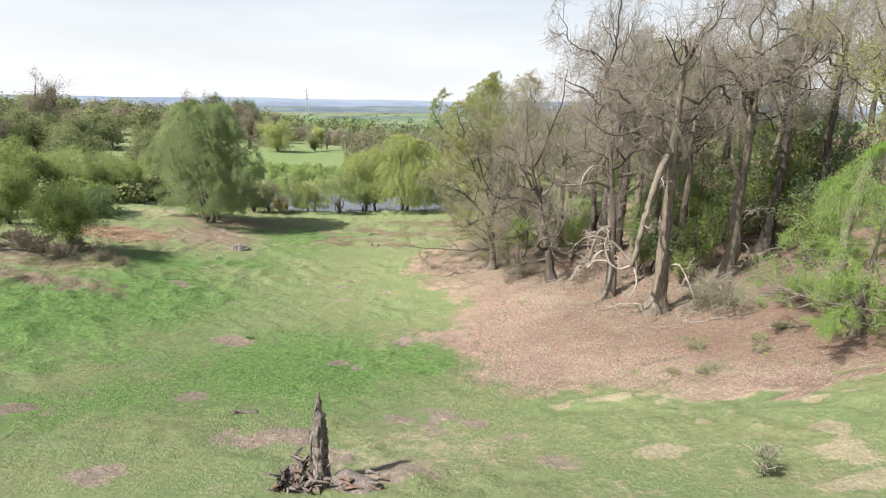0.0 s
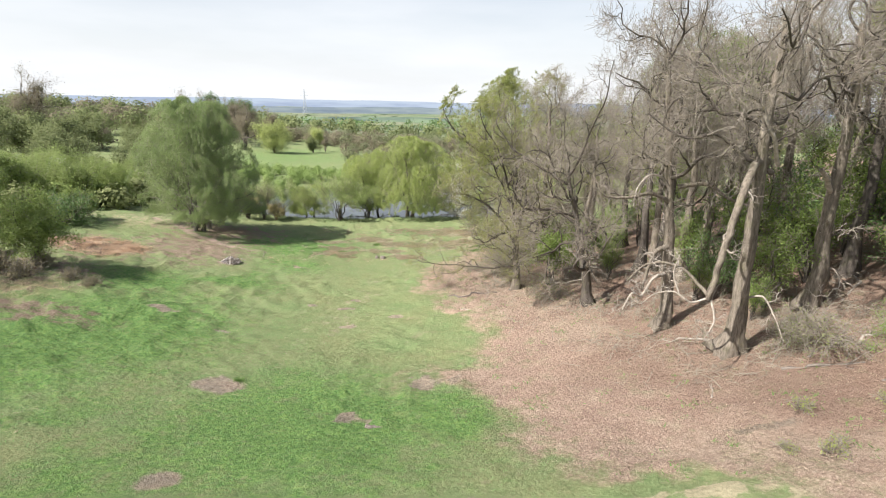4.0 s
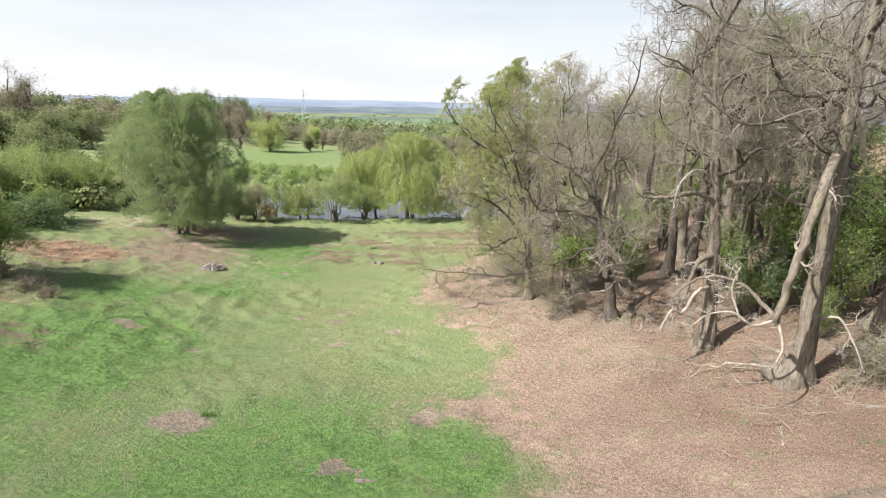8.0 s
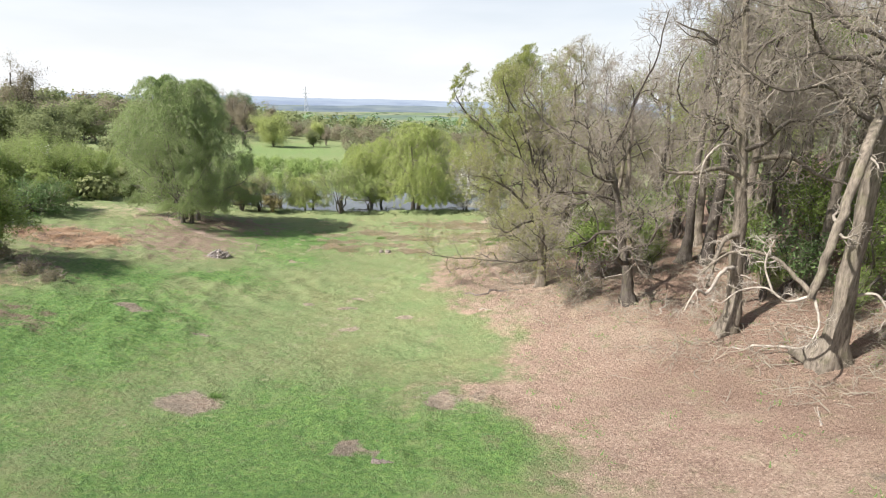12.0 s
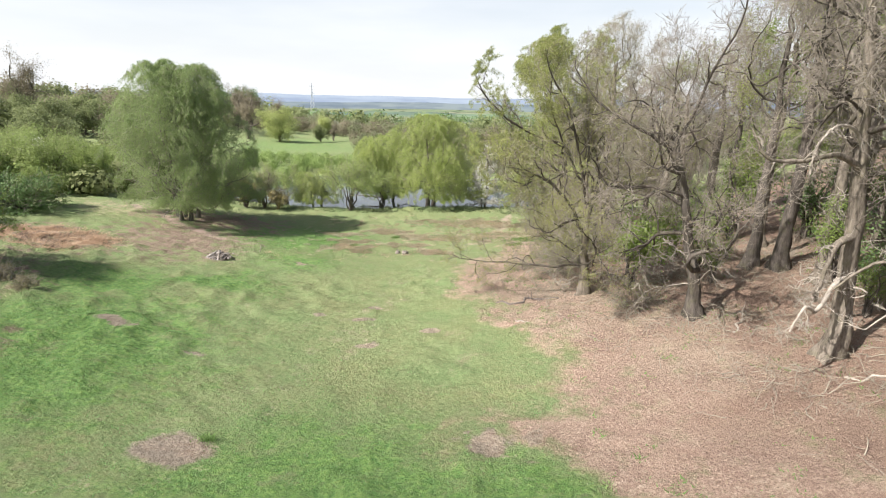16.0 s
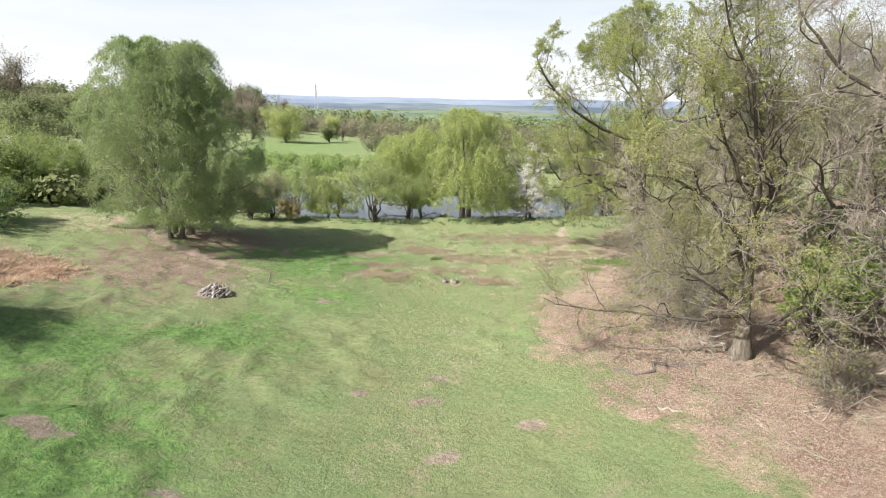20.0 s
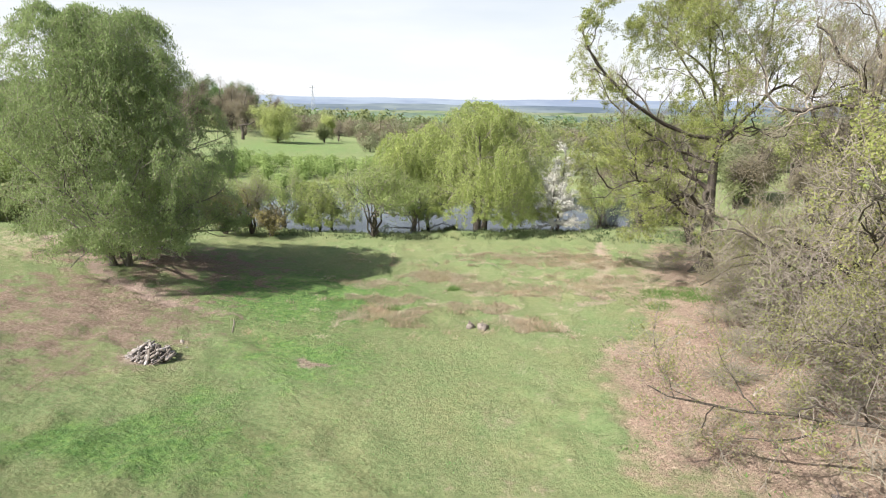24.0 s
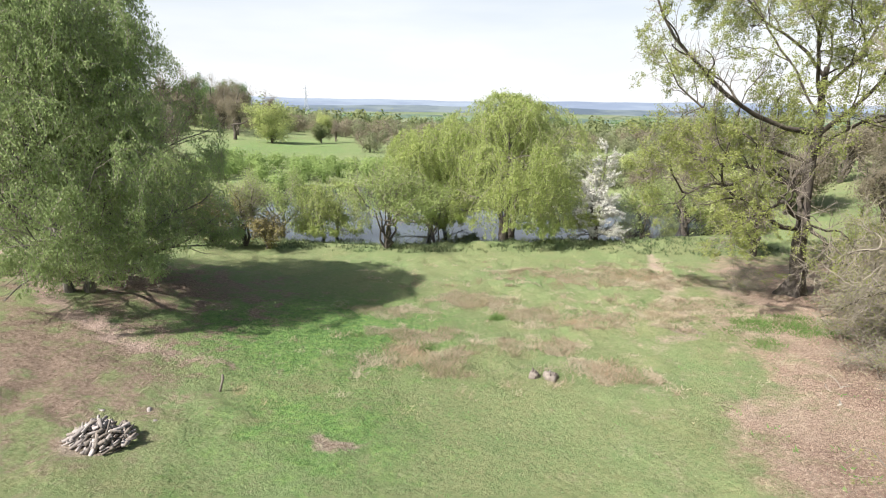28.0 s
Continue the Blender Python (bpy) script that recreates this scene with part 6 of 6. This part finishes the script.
tagged(mesh_object("bracken", *blades(rg, px, py, 6, 0.13, 0.013, 0.1, flat=0.9), STALKS), "brown bracken standing among dry grass", "bracken", kind="stuff")
px, py = sown(16000, -17, 6, 52, 70, lambda x, y: soft(0.8 * mats(x, y) + 1.2 * (patches(x, y, 1.0, 35) - 0.5), 0.4, 0.9))
tagged(mesh_object("rank_grass", *blades(rg, px, py, 5, 0.1, 0.014, 0.12, flat=0.6), GRASS_LUSH), "rank green tufts between dead growth", "grass", kind="stuff")
px, py = sown(7000, -1, 8, 52, 64, lambda x, y: soft(np.maximum(bell(x, y, 3.6, 58.6, 2.0, 1.1), 0.7 * bell(x, y, 1.4, 56.4, 1.0, 0.7)) + 0.8 * (patches(x, y, 0.7, 36) - 0.5), 0.35, 0.8))
tagged(mesh_object("weeds", *blades(rg, px, py, 6, 0.09, 0.022, 0.12, flat=0.8), GRASS), "fresh green weeds at the grass edge under the oak", "weeds", kind="stuff")
px, py = sown(24000, -3, 16, 18, 64, lambda x, y: litter_at(x, y) * (0.25 + 0.75 * soft(y, 42, 50)) * soft(patches(x, y, 1.6, 37), 0.3, 0.7))
tagged(mesh_object("dead_sticks", *blades(rg, px, py, 4, 0.08, 0.006, 0.2, flat=1.8), TWIG_PALE), "thin dead sticks and stalks strewn on the litter", "twigs", kind="stuff")
px, py = sown(2000, -38, 12, 71.5, 75.8, lambda x, y: 0.3 + 0.7 * patches(x, y, 2.2, 21))
tagged(mesh_object("sedge", *blades(rg, px, py, 7, 0.2, 0.03, 0.12, flat=0.5), REED), "dark sedge along the pond bank", "sedge", kind="stuff")
px, py = sown(9000, -4, 16, 18, 58, lambda x, y: soft(litter_at(x, y), 0.1, 0.5) * soft(patches(x, y, 1.5, 51), 0.38, 0.75) * soft(patches(x, y, 0.45, 52), 0.45, 0.8))
tagged(mesh_object("weeds", *blades(rg, px, py, 5, 0.09, 0.034, 0.08, flat=0.9), GRASS), "small green seedlings in the leaf litter", "weeds", kind="stuff")
LITTER = leaf("fallen_leaves", (0.14, 0.09, 0.068), (0.54, 0.43, 0.325), (0.34, 0.245, 0.185), 0.2, 0.9)
px, py = sown(170000, -4, 20, 16, 60, lambda x, y: litter_at(x, y) ** 3 * (0.35 + 0.65 * soft(patches(x, y, 1.7, 53), 0.25, 0.75)))
n = len(px)
c = np.stack([px, py, land(px, py) + tussock(px, py) + 0.015 + 0.03 * rg.rand(n)], -1)
a = unit(rg.randn(n, 3) * np.array([1, 1, 0.45]))
b = unit(np.cross(a, np.array([0, 0, 1.0]) + 0.5 * rg.randn(n, 3)))
s = 0.012 + 0.018 * rg.rand(n, 1)
tagged(mesh_object("leaf_litter", np.stack([c - a * s, c + b * s * 0.6, c + a * s, c - b * s * 0.6], 1).reshape(-1, 3), np.arange(n * 4).reshape(-1, 4), LITTER), "fallen brown oak leaves under the trees", "leaves", kind="stuff")


def tangle(x0, x1, y0, y1, count, length, seed, label, tall, weight):
    """Crooked dead twigs lying and propped among the trees."""
    rt = np.random.RandomState(seed)
    x, y = x0 + (x1 - x0) * rt.rand(count), y0 + (y1 - y0) * rt.rand(count)
    keep = rt.rand(count) < weight(x, y)
    x, y = x[keep], y[keep]
    n = len(x)
    a = rt.rand(n) * 6.28
    d = unit(np.stack([np.cos(a), np.sin(a), tall * np.abs(rt.randn(n))], -1))
    p = np.stack([x, y, land(x, y) + tussock(x, y)], -1)
    step = (length * (0.4 + rt.rand(n)) / 6)[:, None]
    out = [p]
    for j in range(6):
        d = unit(d + 0.35 * rt.randn(n, 3) - np.array([0, 0, 0.12 * tall * j]))
        p = p + d * step
        p[:, 2] = np.maximum(p[:, 2], land(p[:, 0], p[:, 1]) + tussock(p[:, 0], p[:, 1]) + 0.01)
        out.append(p)
    P = np.stack(out, 1)
    R = (0.009 + 0.014 * rt.rand(n, 1) ** 2) * np.linspace(1, 0.35, 7)[None]
    B, BR = sprout(rt, P, R, 3, 0.25, 0.95, 50, 0.45 * length, 5, 0.6, 0.3, 0.0, 0.3, 0.4)
    B[..., 2] = np.maximum(B[..., 2], land(B[..., 0], B[..., 1]) + 0.02)
    return tagged(mesh_object("dead_twigs", *join(tubes(P, R, 4), tubes(B, np.maximum(BR, 0.005), 3)), TWIG_PALE, smooth=True), label, "twigs", kind="stuff")


def feet(x, y):
    """Close round the oaks' feet and along the wood's edge."""
    m = np.zeros(np.shape(x))
    for cx, cy, r in ((11.25, 27.4, 2.0), (9.8, 31.5, 2.2), (7.5, 37.0, 2.6), (3.7, 42.2, 3.0), (15.7, 29.4, 2.6), (13.4, 27.0, 1.6), (12.4, 33.6, 2.0), (10.6, 36.0, 2.0), (7.3, 41.0, 2.2), (5.4, 39.0, 1.8)):
        m = np.maximum(m, bell(x, y, cx, cy, r, 0.8 * r))
    return m


tangle(4, 22, 25, 46, 2600, 1.1, 11, "tangle of grey dead twigs on the woodland floor", 0.25, lambda x, y: soft(x - wood_edge(y), 6.5, 11.0) * (0.25 + 0.75 * soft(patches(x, y, 2.2, 61), 0.4, 0.7)))
tangle(1, 18, 24, 46, 3200, 1.3, 12, "dead twigs propped round the feet of the oaks", 0.8, lambda x, y: feet(x, y) * soft(patches(x, y, 1.2, 62), 0.3, 0.7))
